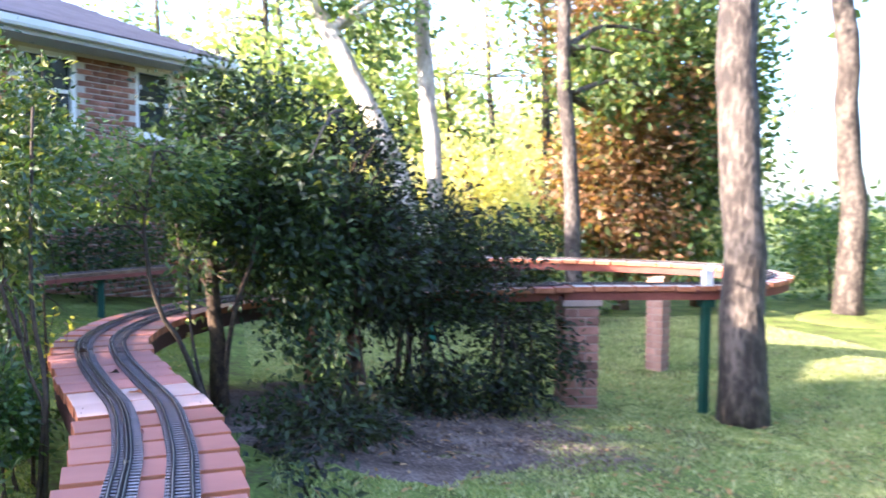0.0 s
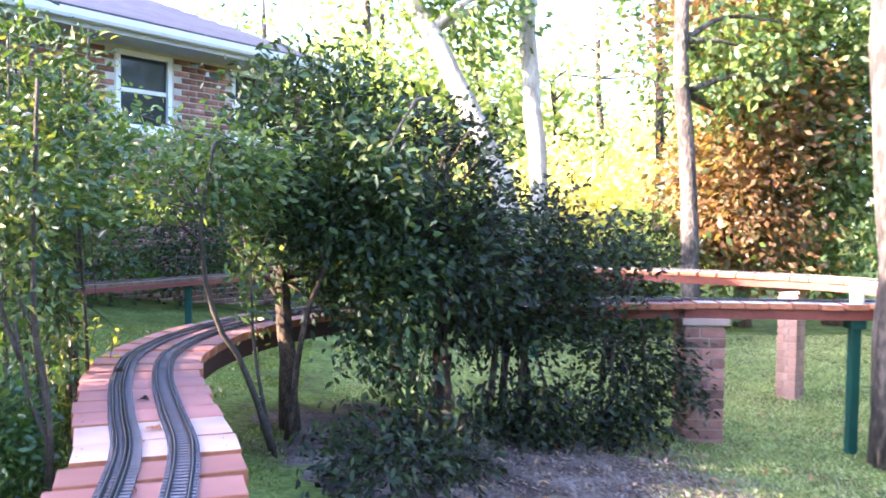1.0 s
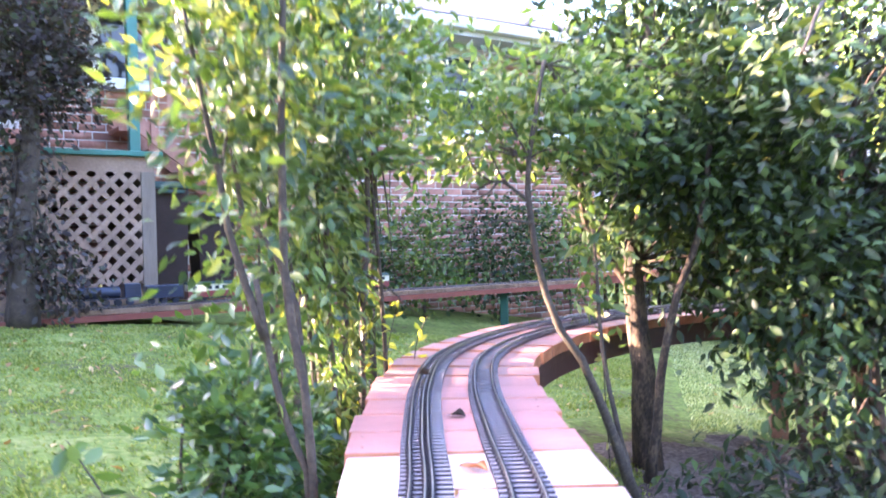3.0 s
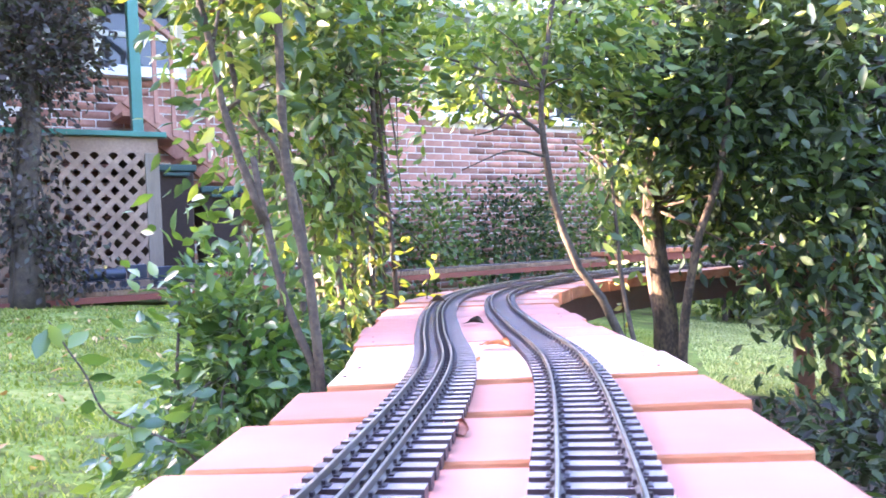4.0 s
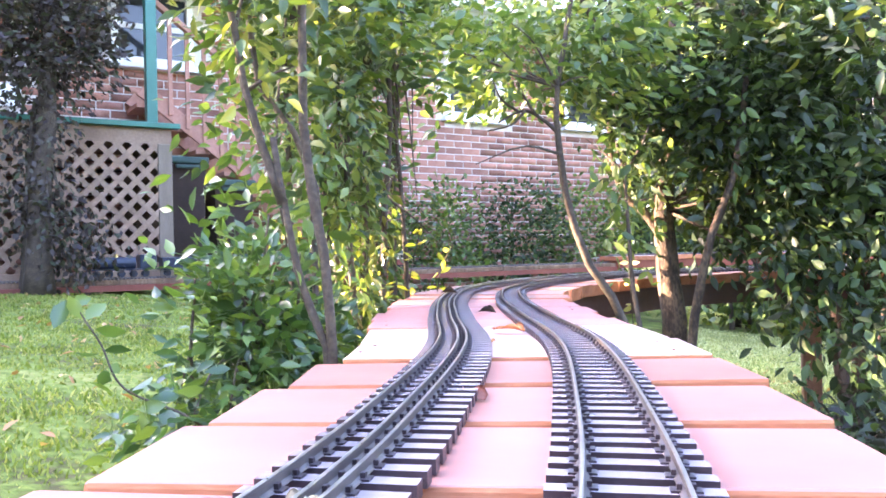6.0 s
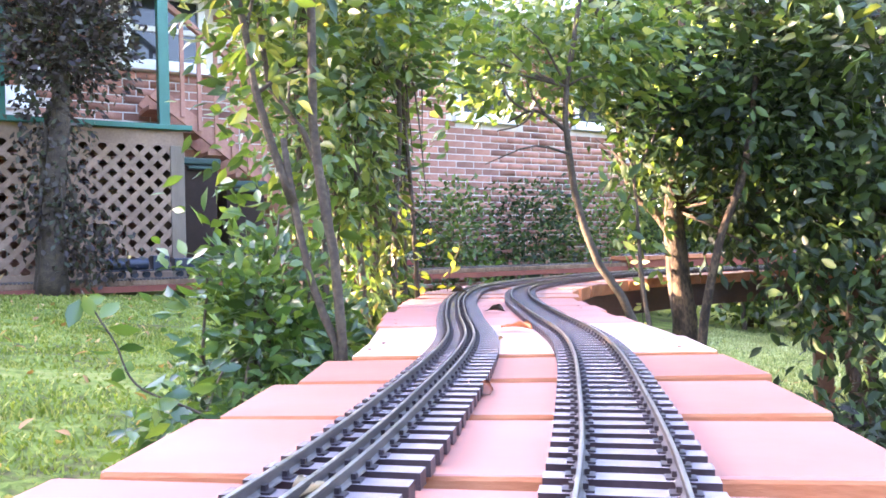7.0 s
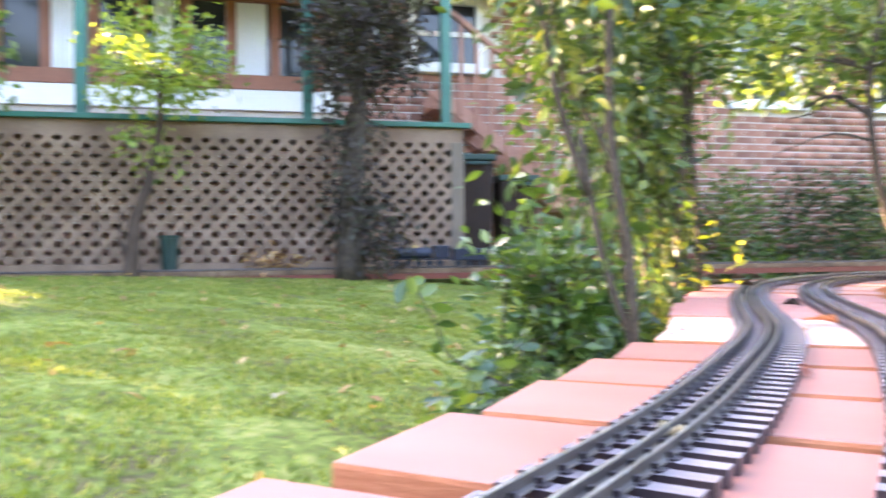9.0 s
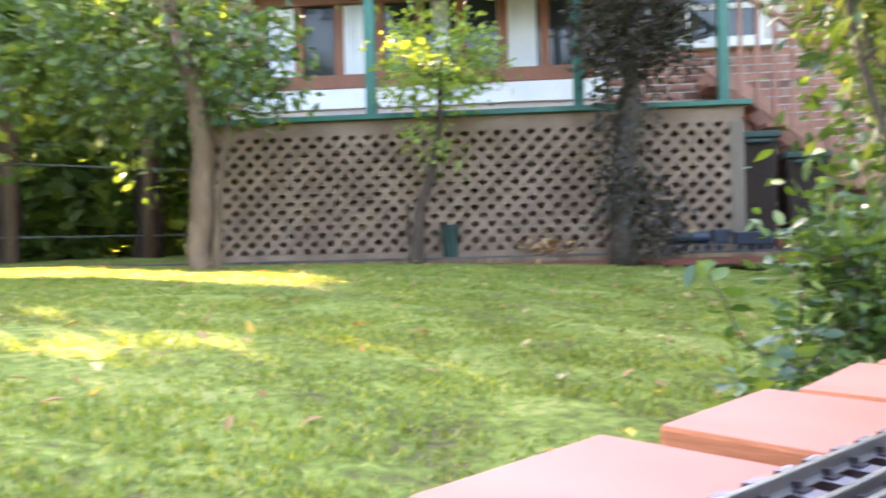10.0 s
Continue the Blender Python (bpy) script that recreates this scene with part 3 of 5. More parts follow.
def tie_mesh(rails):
    """A moulded tie: dark sides and fastenings, flat top bleached and paled for sky sheen."""
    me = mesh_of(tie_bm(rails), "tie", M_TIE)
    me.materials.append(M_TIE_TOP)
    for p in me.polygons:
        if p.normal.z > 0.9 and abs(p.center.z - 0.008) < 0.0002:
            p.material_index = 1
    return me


def left_off(s):
    k = np.clip((0.75 - s) / 0.95, 0, 1)
    return -0.067 + 0.003 * k * k * (3 - 2 * k)


def right_off(s):
    k = np.clip((0.75 - s) / 0.95, 0, 1)
    return 0.07 - 0.004 * k * k * (3 - 2 * k)


TIE = 0.0228
for name, off, rails, label in (("dual_gauge_track", left_off, (-0.0226, -0.001, 0.0092), "three-rail model railway track with brown plastic ties"),
                                ("model_track", right_off, (-0.0214, 0.0214), "two-rail model railway track with brown plastic ties")):
    track = thing(name, label, "model track", group="tracks on the deck")
    for r in rails:
        rail_section(-3.0, S_TWO, lambda s, r=r: off(s) + r, track)
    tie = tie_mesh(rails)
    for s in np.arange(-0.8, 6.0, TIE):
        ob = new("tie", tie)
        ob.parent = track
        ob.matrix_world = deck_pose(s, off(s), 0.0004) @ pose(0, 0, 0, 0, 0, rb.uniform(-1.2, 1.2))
    tv = np.array([v.co for v in tie.vertices])
    tf = np.array([p.vertices for p in tie.polygons])
    vs, fs = [], []
    for s in np.arange(-3.0, -0.81, TIE):
        m = np.array(deck_pose(s, off(s), 0.0004))
        fs.append(tf + len(tv) * len(vs))
        vs.append(tv @ m[:3, :3].T + m[:3, 3])
    ob = new("more_ties", fast_mesh("more_ties", np.concatenate(vs), [np.concatenate(fs)], M_TIE))
    ob.parent = track
    tagged(ob, kind="stuff")

far_loop = thing("far_loop_track", "single model railway track on the far loop", "model track")
for r in (-0.0235, 0.0235):
    rail_section(S_TWO + 0.01, S_END, lambda s, r=r: r, far_loop)
tie = mesh_of(tie_bm((-0.0235, 0.0235)), "tie", M_TIE)
tv = np.array([v.co for v in tie.vertices])
tf = np.array([p.vertices for p in tie.polygons])
vs, fs = [], []
for s in np.arange(S_TWO + 0.02, S_END, TIE * 1.2):
    m = np.array(deck_pose(s, 0, 0.0004))
    fs.append(tf + len(tv) * len(vs))
    vs.append(tv @ m[:3, :3].T + m[:3, 3])
ob = new("tie_strip", fast_mesh("tie_strip", np.concatenate(vs), [np.concatenate(fs)], M_TIE))
ob.parent = far_loop
tagged(ob, kind="stuff")


# supports
def brick_pillar(label, x, y, yaw, top, w=0.29, material=None):
    zg = float(ground_z(np.array(x), np.array(y))) - 0.05
    t = thing("brick_pillar", label, "pillar", pose(x, y, zg, 0, 0, yaw), "pillars under the railway")
    h = top - zg
    part("mortar_core", boxed(-w / 2 + 0.008, -w / 2 + 0.008, 0, w / 2 - 0.008, w / 2 - 0.008, h - 0.05), M_CAP, t)
    bl = w - 0.1 - 0.01
    me = mesh_of(boxed(0, 0, 0, bl, 0.098, 0.057, bevel=0.004), "brick", material or M_PILLAR)
    z, k = 0.01, 0
    while z < h - 0.1:
        for q in range(4):
            ob = new("brick", me)
            ob.parent = t
            flip = pose(0, 0, 0, 0, 0, 90 * q)
            ob.matrix_local = flip @ Matrix.Translation((-w / 2 if k % 2 == 0 else -w / 2 + 0.1 + 0.01, -w / 2, z))
        z += 0.0675
        k += 1
    part("cap", boxed(-w / 2 - 0.02, -w / 2 - 0.02, h - 0.045, w / 2 + 0.02, w / 2 + 0.02, h, bevel=0.006), M_CAP, t, "flat pale cap slab")
    return t


brick_pillar("square weathered brick pillar under the red beam", 2.84, 3.49, -8, 0.931, 0.27, M_BRICK)
brick_pillar("pale brick pillar standing on the lawn under the far loop", 4.39, 4.98, 35, 0.984, 0.175)


def wooden_post(label, x, y, top, r=0.045, material=None):
    zg = float(ground_z(np.array(x), np.array(y))) - 0.1
    t = thing("wooden_post", label, "post", pose(x, y, zg))
    part("shaft", boxed(-r, -r, 0, r, r, top - zg, bevel=0.006), material or M_GREEN, t)
    part("head_block", boxed(-r - 0.02, -r - 0.02, top - zg - 0.06, r + 0.02, r + 0.02, top - zg - 0.001, bevel=0.004), material or M_GREEN, t)
    return t


for s_, mat_, lab in ((-1.6, M_STAIR, "brown wooden post under the deck boards"), (1.9, M_STAIR, "brown wooden post under the deck boards"), (4.1, M_STAIR, "brown wooden post under the deck boards"), (12.2, M_GREEN, "green painted wooden post under the far beam")):
    p_, d_, z_ = deck_at(s_)
    wooden_post(lab, p_[0], p_[1], z_ - (0.131 if s_ < 4.6 else 0.106), 0.04, mat_)

wooden_post("green painted wooden post under the red beam", 3.82, 3.27, 0.931, 0.031, M_GREEN_DARK)

# ---- the house, in its own frame: x along the wall, y into the house ----
H = Matrix.Translation((-2.95, 4.2, 0)) @ Matrix.Rotation(radians(47), 4, "Z")
WALL_Y = 1.4
EAVE = 3.34
house = thing("house", "single-storey red brick house with white windows and grey eaves", "house", H)


def hpart(name, bm, material, label="", parent=None, smooth=False):
    """A part whose mesh is given in the house's own frame."""
    ob = part(name, bm, material, parent or house, label, smooth)
    return ob


X0, X1 = -4.0, 5.45
WIN = [(3.05, 3.75, 2.46, 3.3), (4.6, 5.2, 2.46, 3.3), (-0.1, 0.55, 2.68, 3.3)]
DOORS = (-3.75, -0.85, 2.28, 3.28)


def wall_pieces(x0, x1, z0, z1, holes):
    """Rectangles of a wall left between rectangular holes."""
    xs = sorted({x0, x1, *[v for h in holes for v in h[:2]]})
    zs = sorted({z0, z1, *[v for h in holes for v in h[2:]]})
    for a, b in zip(xs, xs[1:]):
        for c, d in zip(zs, zs[1:]):
            if not any(h[0] <= (a + b) / 2 <= h[1] and h[2] <= (c + d) / 2 <= h[3] for h in holes):
                yield a, b, c, d


HOLES = WIN + [DOORS]
bm = bmesh.new()
for a, b, c, d in wall_pieces(X0, X1, 0.2, EAVE + 0.1, HOLES):
    box(bm, a, WALL_Y + 0.002, c, b, WALL_Y + 0.22, d)
bmesh.ops.remove_doubles(bm, verts=bm.verts, dist=0.0005)
core = hpart("wall", bm, M_MORTAR, "brick wall core with pale mortar")
hpart("side_wall", boxed(X0, WALL_Y + 0.221, 0.2, X0 + 0.2, 8.0, EAVE + 0.1), M_BRICK)
hpart("side_wall", boxed(X1 - 0.2, WALL_Y + 0.221, 0.2, X1, 8.0, EAVE + 0.1), M_BRICK)
hpart("back_wall", boxed(X0, 8.001, 0.2, X1, 8.2, EAVE + 0.1), M_BRICK)
# dark sheet and floor added inside in place of an unlit room
hpart("dark_backing", boxed(X0 + 0.25, WALL_Y + 1.6, 1.9, X1 - 0.25, WALL_Y + 1.65, EAVE), M_DARK)
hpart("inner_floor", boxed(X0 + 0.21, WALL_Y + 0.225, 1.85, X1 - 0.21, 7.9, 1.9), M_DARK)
# roof: soffit, fascia, gutter, sloping shingle courses
hpart("soffit", boxed(X0 - 0.3, WALL_Y - 0.5, EAVE, X1 + 0.3, WALL_Y + 0.1, EAVE + 0.02), M_SOFFIT, "grey boarded soffit")
hpart("fascia", boxed(X0 - 0.3, WALL_Y - 0.525, EAVE - 0.02, X1 + 0.3, WALL_Y - 0.501, EAVE + 0.13), M_SOFFIT)
gut = bmesh.new()
prof = [(0.0, 0.0), (-0.09, 0.0), (-0.11, 0.03), (-0.12, 0.09), (-0.11, 0.09), (-0.1, 0.035), (-0.085, 0.012), (0.0, 0.012)]
ends = [[gut.verts.new((x, WALL_Y - 0.527 + a, EAVE + 0.03 + b)) for a, b in prof] for x in (X0 - 0.3, X1 + 0.3)]
for k in range(len(prof)):
    gut.faces.new((ends[0][k], ends[1][k], ends[1][(k + 1) % len(prof)], ends[0][(k + 1) % len(prof)]))
bmesh.ops.recalc_face_normals(gut, faces=gut.faces)
hpart("gutter", gut, M_WHITE, "white metal gutter")
PITCH, XR, DEEP = radians(23), X1 + 0.3, 4.1


def hip_roof():
    """Hipped at the end by the trees, a gable at the other."""
    y0, z0, k = WALL_Y - 0.55, EAVE + 0.15, math.tan(PITCH)
    bm = bmesh.new()
    low = [bm.verts.new(c) for c in ((X0 - 0.35, y0, z0), (XR, y0, z0), (XR, y0 + 2 * DEEP, z0), (X0 - 0.35, y0 + 2 * DEEP, z0))]
    top = [bm.verts.new(c) for c in ((X0 - 0.35, y0 + DEEP, z0 + DEEP * k), (XR - DEEP, y0 + DEEP, z0 + DEEP * k))]
    for f in ((low[0], low[1], top[1], top[0]), (low[1], low[2], top[1]), (low[2], low[3], top[0], top[1]), (low[3], low[0], top[0]), low[::-1]):
        bm.faces.new(f)
    bmesh.ops.recalc_face_normals(bm, faces=bm.faces)
    return bm


roof = hpart("roof", hip_roof(), M_ROOF, "grey asphalt shingle roof with a hipped end")
for k in range(25):
    run = 0.175 * k * math.cos(PITCH)
    course = boxed(X0 - 0.36, 0, 0, XR - run + 0.01, 0.17, 0.012)
    bmesh.ops.transform(course, matrix=Matrix.Translation((0, WALL_Y - 0.55, EAVE + 0.152)) @ Matrix.Rotation(PITCH, 4, "X") @ Matrix.Translation((0, 0.175 * k, 0.001)) @ Matrix.Rotation(radians(1.2), 4, "X"), verts=course.verts)
    part("shingle_course", course, M_ROOF, roof)


def sash_window(x0, x1, z0, z1):
    y = WALL_Y + 0.03
    w = new("window")
    w.parent = house
    tagged(w, "white double-hung sash window with dark panes")
    f = 0.055
    for a in ((x0, x0 + f, z0, z1), (x1 - f, x1, z0, z1), (x0 + f + 0.001, x1 - f - 0.001, z1 - f, z1), (x0 + f + 0.001, x1 - f - 0.001, z0, z0 + f)):
        part("frame", boxed(a[0], y - 0.03, a[2], a[1], y + 0.06, a[3], bevel=0.005), M_WHITE, w)
    zm = (z0 + z1) / 2
    part("meeting_rail", boxed(x0 + f + 0.001, y - 0.005, zm - 0.022, x1 - f - 0.001, y + 0.04, zm + 0.022, bevel=0.003), M_WHITE, w)
    for c, d in ((z0 + f + 0.001, zm - 0.023), (zm + 0.023, z1 - f - 0.001)):
        part("pane", boxed(x0 + f + 0.001, y + 0.015, c, x1 - f - 0.001, y + 0.021, d), M_GLASS, w)
    part("sill", boxed(x0 - 0.06, y - 0.11, z0 - 0.05, x1 + 0.06, y + 0.05, z0 - 0.001, bevel=0.006), M_WHITE, w, "white sill board")
    return w


for w_ in WIN:
    sash_window(*w_)
# porch glazing with brown frames and white curtains
a, b, c, d = DOORS
porch = new("porch_window")
porch.parent = house
tagged(porch, "long porch window with brown wooden frame and white curtains")
y = WALL_Y
part("skirt_board", boxed(a - 0.1, y - 0.04, c - 0.02, b + 0.1, y + 0.0, c + 0.15, bevel=0.005), M_WHITE, porch, "white skirting board")
part("sill", boxed(a, y - 0.05, c + 0.151, b, y + 0.08, c + 0.27, bevel=0.006), M_WOODTRIM, porch, "brown wooden sill")
part("head", boxed(a, y - 0.03, d - 0.12, b, y + 0.08, d, bevel=0.006), M_WOODTRIM, porch)
nm = 8
for k in range(nm + 1):
    xm = a + 0.04 + (b - a - 0.08) * k / nm
    part("mullion", boxed(xm - 0.04, y - 0.02, c + 0.271, xm + 0.04, y + 0.07, d - 0.121, bevel=0.005), M_WOODTRIM, porch)
for k in range(nm):
    xa, xb = a + 0.04 + (b - a - 0.08) * k / nm + 0.041, a + 0.04 + (b - a - 0.08) * (k + 1) / nm - 0.041
    pane = part("pane", boxed(xa, y + 0.03, c + 0.271, xb, y + 0.035, d - 0.121), M_GLASS, porch)
CURTAINS = [(-3.62, -3.38), (-3.0, -2.76), (-2.2, -2.05), (-1.64, -1.31)]
for xa, xb in CURTAINS:
    bm = bmesh.new()
    n_ = 24
    top = [bm.verts.new((xa + (xb - xa) * i / n_, y + 0.012 - 0.012 * math.sin(i * 1.9), d - 0.125)) for i in range(n_ + 1)]
    bot = [bm.verts.new((xa + (xb - xa) * i / n_, y + 0.012 - 0.014 * math.sin(i * 1.9 + 0.3), c + 0.275)) for i in range(n_ + 1)]
    for i in range(n_):
        bm.faces.new((top[i], top[i + 1], bot[i + 1], bot[i]))
    part("curtain", bm, M_CURTAIN, porch, "white hanging curtain", smooth=True)

# porch deck with lattice skirt
LX0, LX1, LZ0, LZ1 = -3.7, 0.0, 1.03, 1.95
porch_deck = thing("porch", "raised porch with green posts and edge over a lattice skirt", "porch", H)
part("floor", boxed(LX0, 0.03, 1.93, LX1, WALL_Y - 0.045, 1.97), M_STAIR, porch_deck)
part("edge_board", boxed(LX0 - 0.03, -0.04, 1.95, LX1 + 0.05, 0.029, 1.985, bevel=0.005), M_GREEN, porch_deck, "green painted edge board")
part("fascia", boxed(LX0, 0.0, 1.85, LX1, 0.025, 1.949), M_LATTICE, porch_deck)
for px in (-2.5, -1.07, -0.11):
    part("post", boxed(px - 0.035, 0.031, 1.971, px + 0.035, 0.101, EAVE - 0.12, bevel=0.006), M_GREEN, porch_deck, "green painted porch post")
part("header", boxed(LX0 + 1.05, 0.03, EAVE - 0.119, LX1, 0.13, EAVE + 0.05), M_WOODTRIM, porch_deck)
part("porch_roof", boxed(LX0 + 0.95, -0.2, EAVE + 0.051, LX1 + 0.2, WALL_Y - 0.53, EAVE + 0.12), M_SOFFIT, porch_deck)
# closed sides added to darken the space behind the lattice
for xx in (LX0, LX1 - 0.03):
    part("side_skirt", boxed(xx, 0.055, 0.85, xx + 0.025, WALL_Y - 0.02, 1.925), M_LATTICE, porch_deck, "plain weathered side boards added to keep the underside dark")
lattice = thing("lattice_skirt", "weathered diagonal wooden lattice under the porch", "lattice", H)
part("corner_post", boxed(LX1 - 0.09, -0.012, 0.9, LX1, 0.05, 1.85, bevel=0.005), M_POSTWOOD, lattice, "grey corner post")
part("bottom_rail", boxed(LX0, -0.012, LZ0 - 0.045, LX1 - 0.091, 0.014, LZ0, bevel=0.004), M_LATTICE, lattice)
part("end_post", boxed(LX0 - 0.07, -0.012, 0.9, LX0 - 0.001, 0.05, 1.85, bevel=0.005), M_POSTWOOD, lattice)


def clip_slat(cx, sgn, w, x0, x1, z0, z1):
    """Outline of a 45 degree slat, cut to a rectangle."""
    r = 3.0
    u, v = Vector((1, sgn)).normalized(), Vector((-sgn, 1)).normalized()
    o = Vector((cx, (z0 + z1) / 2))
    poly = [o - u * r - v * w / 2, o + u * r - v * w / 2, o + u * r + v * w / 2, o - u * r + v * w / 2]
    for ax, lim, side in ((0, x0, 1), (0, x1, -1), (1, z0, 1), (1, z1, -1)):
        res = []
        for i in range(len(poly)):
            p, q = poly[i], poly[(i + 1) % len(poly)]
            dp, dq = (p[ax] - lim) * side, (q[ax] - lim) * side
            if dp >= 0:
                res.append(p)
            if dp * dq < 0:
                res.append(p + (q - p) * (dp / (dp - dq)))
        poly = res
        if len(poly) < 3:
            return []
    return poly


for layer, sgn in ((0, 1), (1, -1)):
    cx = LX0 - 0.5
    while cx < LX1 + 0.5:
        poly = clip_slat(cx, sgn, 0.036, LX0, LX1 - 0.091, LZ0 + 0.001, 1.849)
        if poly:
            bm = bmesh.new()
            y0 = -0.008 + 0.009 * layer
            lo = [bm.verts.new((p[0], y0, p[1])) for p in poly]
            hi = [bm.verts.new((p[0], y0 + 0.008, p[1])) for p in poly]
            bm.faces.new(lo)
            bm.faces.new(hi[::-1])
            for i in range(len(poly)):
                bm.faces.new((lo[i], hi[i], hi[(i + 1) % len(poly)], lo[(i + 1) % len(poly)]))
            bmesh.ops.recalc_face_normals(bm, faces=bm.faces)
            part("slat", bm, M_LATTICE, lattice)
        cx += 0.112

# stair down from the porch, close along the wall
stair = thing("porch_stair", "brown wooden stair with balusters beside the brick wall", "stair", H)
RUN, N = 0.22, 8


def stair_line(x):
    """Height of the middle of the sloping side board."""
    return 2.401 - 0.757 * x


SLOPE = math.atan(0.757)
for yy in (0.95, 1.365):
    bm = boxed(0, -0.018, -0.055, 2.2, 0.018, 0.055, bevel=0.004)
    bmesh.ops.transform(bm, matrix=Matrix.Translation((0.02, yy, stair_line(0.02))) @ Matrix.Rotation(SLOPE, 4, "Y"), verts=bm.verts)
    part("stringer", bm, M_STAIR, stair)
for k in range(N):
    xk = 0.1 + RUN * k
    part("tread", boxed(xk - 0.11, 0.97, stair_line(xk) - 0.075, xk + 0.12, 1.345, stair_line(xk) - 0.04, bevel=0.004), M_STAIR, stair)
for k in range(12):
    xb = 0.1 + 0.13 * k
    part("baluster", boxed(xb - 0.016, 0.91, stair_line(xb) - 0.03, xb + 0.016, 0.931, stair_line(xb) + 0.72, bevel=0.003), M_STAIR, stair)
bm = boxed(0, -0.03, -0.02, 2.15, 0.03, 0.02, bevel=0.005)
bmesh.ops.transform(bm, matrix=Matrix.Translation((0.02, 0.92, stair_line(0.02) + 0.74)) @ Matrix.Rotation(SLOPE, 4, "Y"), verts=bm.verts)
part("handrail", bm, M_STAIR, stair)


def garden_bin(label, x, y, w, top, material):
    t = thing("garden_bin", label, "bin", H @ pose(x, y, 0.97), "bins beside the porch")
    h = top - 0.97
    bm = boxed(-w / 2, -w / 2, 0, w / 2, w / 2, h - 0.05, bevel=0.012)
    for v in bm.verts:
        k = 0.82 + 0.18 * v.co.z / h
        v.co.x, v.co.y = v.co.x * k, v.co.y * k
    part("body", bm, material, t)
    part("lid", boxed(-w / 2 - 0.015, -w / 2 - 0.02, h - 0.049, w / 2 + 0.015, w / 2 + 0.015, h, bevel=0.012), M_BIN, t, "dark green lid")
    part("handle", boxed(-w / 3, -w / 2 - 0.045, h - 0.085, w / 3, -w / 2 - 0.021, h - 0.06, bevel=0.006), M_BIN, t)
    return t


garden_bin("tall dark brown bin with a green lid beside the porch", 0.2, 0.5, 0.27, 1.82, M_DARKBIN)
garden_bin("lower dark bin with a green lid under the stair", 0.58, 0.66, 0.3, 1.68, M_DARKBIN)

# track along the house front and its fascia
house_line = thing("house_side_track", "model railway track on a red beam along the lattice", "model track", H)
TY = -0.27
part("bed_board", boxed(-9.0, TY - 0.1, 0.955, 3.6, TY + 0.1, 0.985, bevel=0.004), M_BARK, house_line)
part("beam", boxed(-9.0, TY - 0.12, 0.918, 3.6, TY - 0.081, 0.954), M_BEAM_RED, house_line)
for r in (-0.0235, 0.0235):
    part("rail", boxed(-9.0, TY + r - 0.0016, 0.99, 3.6, TY + r + 0.0016, 0.9978), M_RAIL, house_line)
tie_v, tie_f = [], []
base_t = np.array([(x, yy, zz) for x in (-0.0042, 0.0042) for yy in (-0.041, 0.041) for zz in (0, 0.005)])
base_f = np.array([(0, 1, 3, 2), (4, 6, 7, 5), (0, 4, 5, 1), (2, 3, 7, 6), (1, 5, 7, 3), (0, 2, 6, 4)])
for k, xx in enumerate(np.arange(-8.95, 3.55, 0.022)):
    tie_v.append(base_t + (xx, TY, 0.9852))
    tie_f.append(base_f + 8 * k)
ob = new("tie_strip", fast_mesh("tie_strip", np.concatenate(tie_v), [np.concatenate(tie_f)], M_TIE))
ob.parent = house_line
tagged(ob, kind="stuff")


# ---- planting beside the deck ----
def gz(x, y):
    return float(ground_z(np.array(float(x)), np.array(float(y))))


def clear_of_deck(at):
    """Leaves that would hang over the boards are left out."""
    q = line[::6]
    d = np.min(np.hypot(at[:, None, 0] - q[None, :, 0], at[:, None, 1] - q[None, :, 1]), axis=1)
    return (d > 0.25) | (at[:, 2] > 1.55) | (at[:, 2] < 0.8)


# gaps in the foliage through which low sun reaches a stretch of lawn, a trunk or a stem: two ends and a radius
SUN_GAPS = [((-6.2, -0.35, 0.98), (-3.75, 0.92, 0.965), 0.3), ((3.86, 2.85, 0.86), (3.86, 2.85, 1.12), 0.07), ((8.9, 7.4, 0.2), (8.9, 7.4, 0.6), 0.2), ((-2.7, -0.3, 0.92), (-2.75, 0.15, 0.92), 0.01), ((-2.1, -0.3, 0.88), (-1.68, 0.5, 0.83), 0.016), ((-1.6, -0.3, 0.83), (-1.55, -0.19, 0.82), 0.004), ((-4.1, 2.3, 0.95), (-4.08, 2.34, 1.1), 0.05), ((-3.95, 2.2, 2.3), (-3.85, 2.7, 2.3), 0.03), ((0.95, 2.55, 0.78), (0.95, 2.55, 0.86), 0.02), ((1.18, 2.6, 1.08), (1.18, 2.6, 1.14), 0.02), ((0.16, 2.46, 0.95), (0.14, 2.46, 1.15), 0.06), ((0.09, 2.46, 1.22), (-0.05, 2.43, 1.5), 0.045), ((-0.34, 2.02, 1.58), (-0.27, 2.04, 1.53), 0.05), ((0.03, 2.42, 1.0), (0.0, 2.42, 1.15), 0.04), ((-0.62, 1.2, 1.05), (-0.62, 1.5, 1.15), 0.045), ((-0.56, 1.52, 1.02), (-0.48, 1.66, 1.18), 0.05), ((0.02, 1.92, 0.95), (0.04, 1.92, 1.1), 0.04)]
sun_u = np.cross(np.array(sun_from), (0, 0, 1.0))
sun_u /= np.linalg.norm(sun_u)
sun_v = np.cross(sun_u, np.array(sun_from))


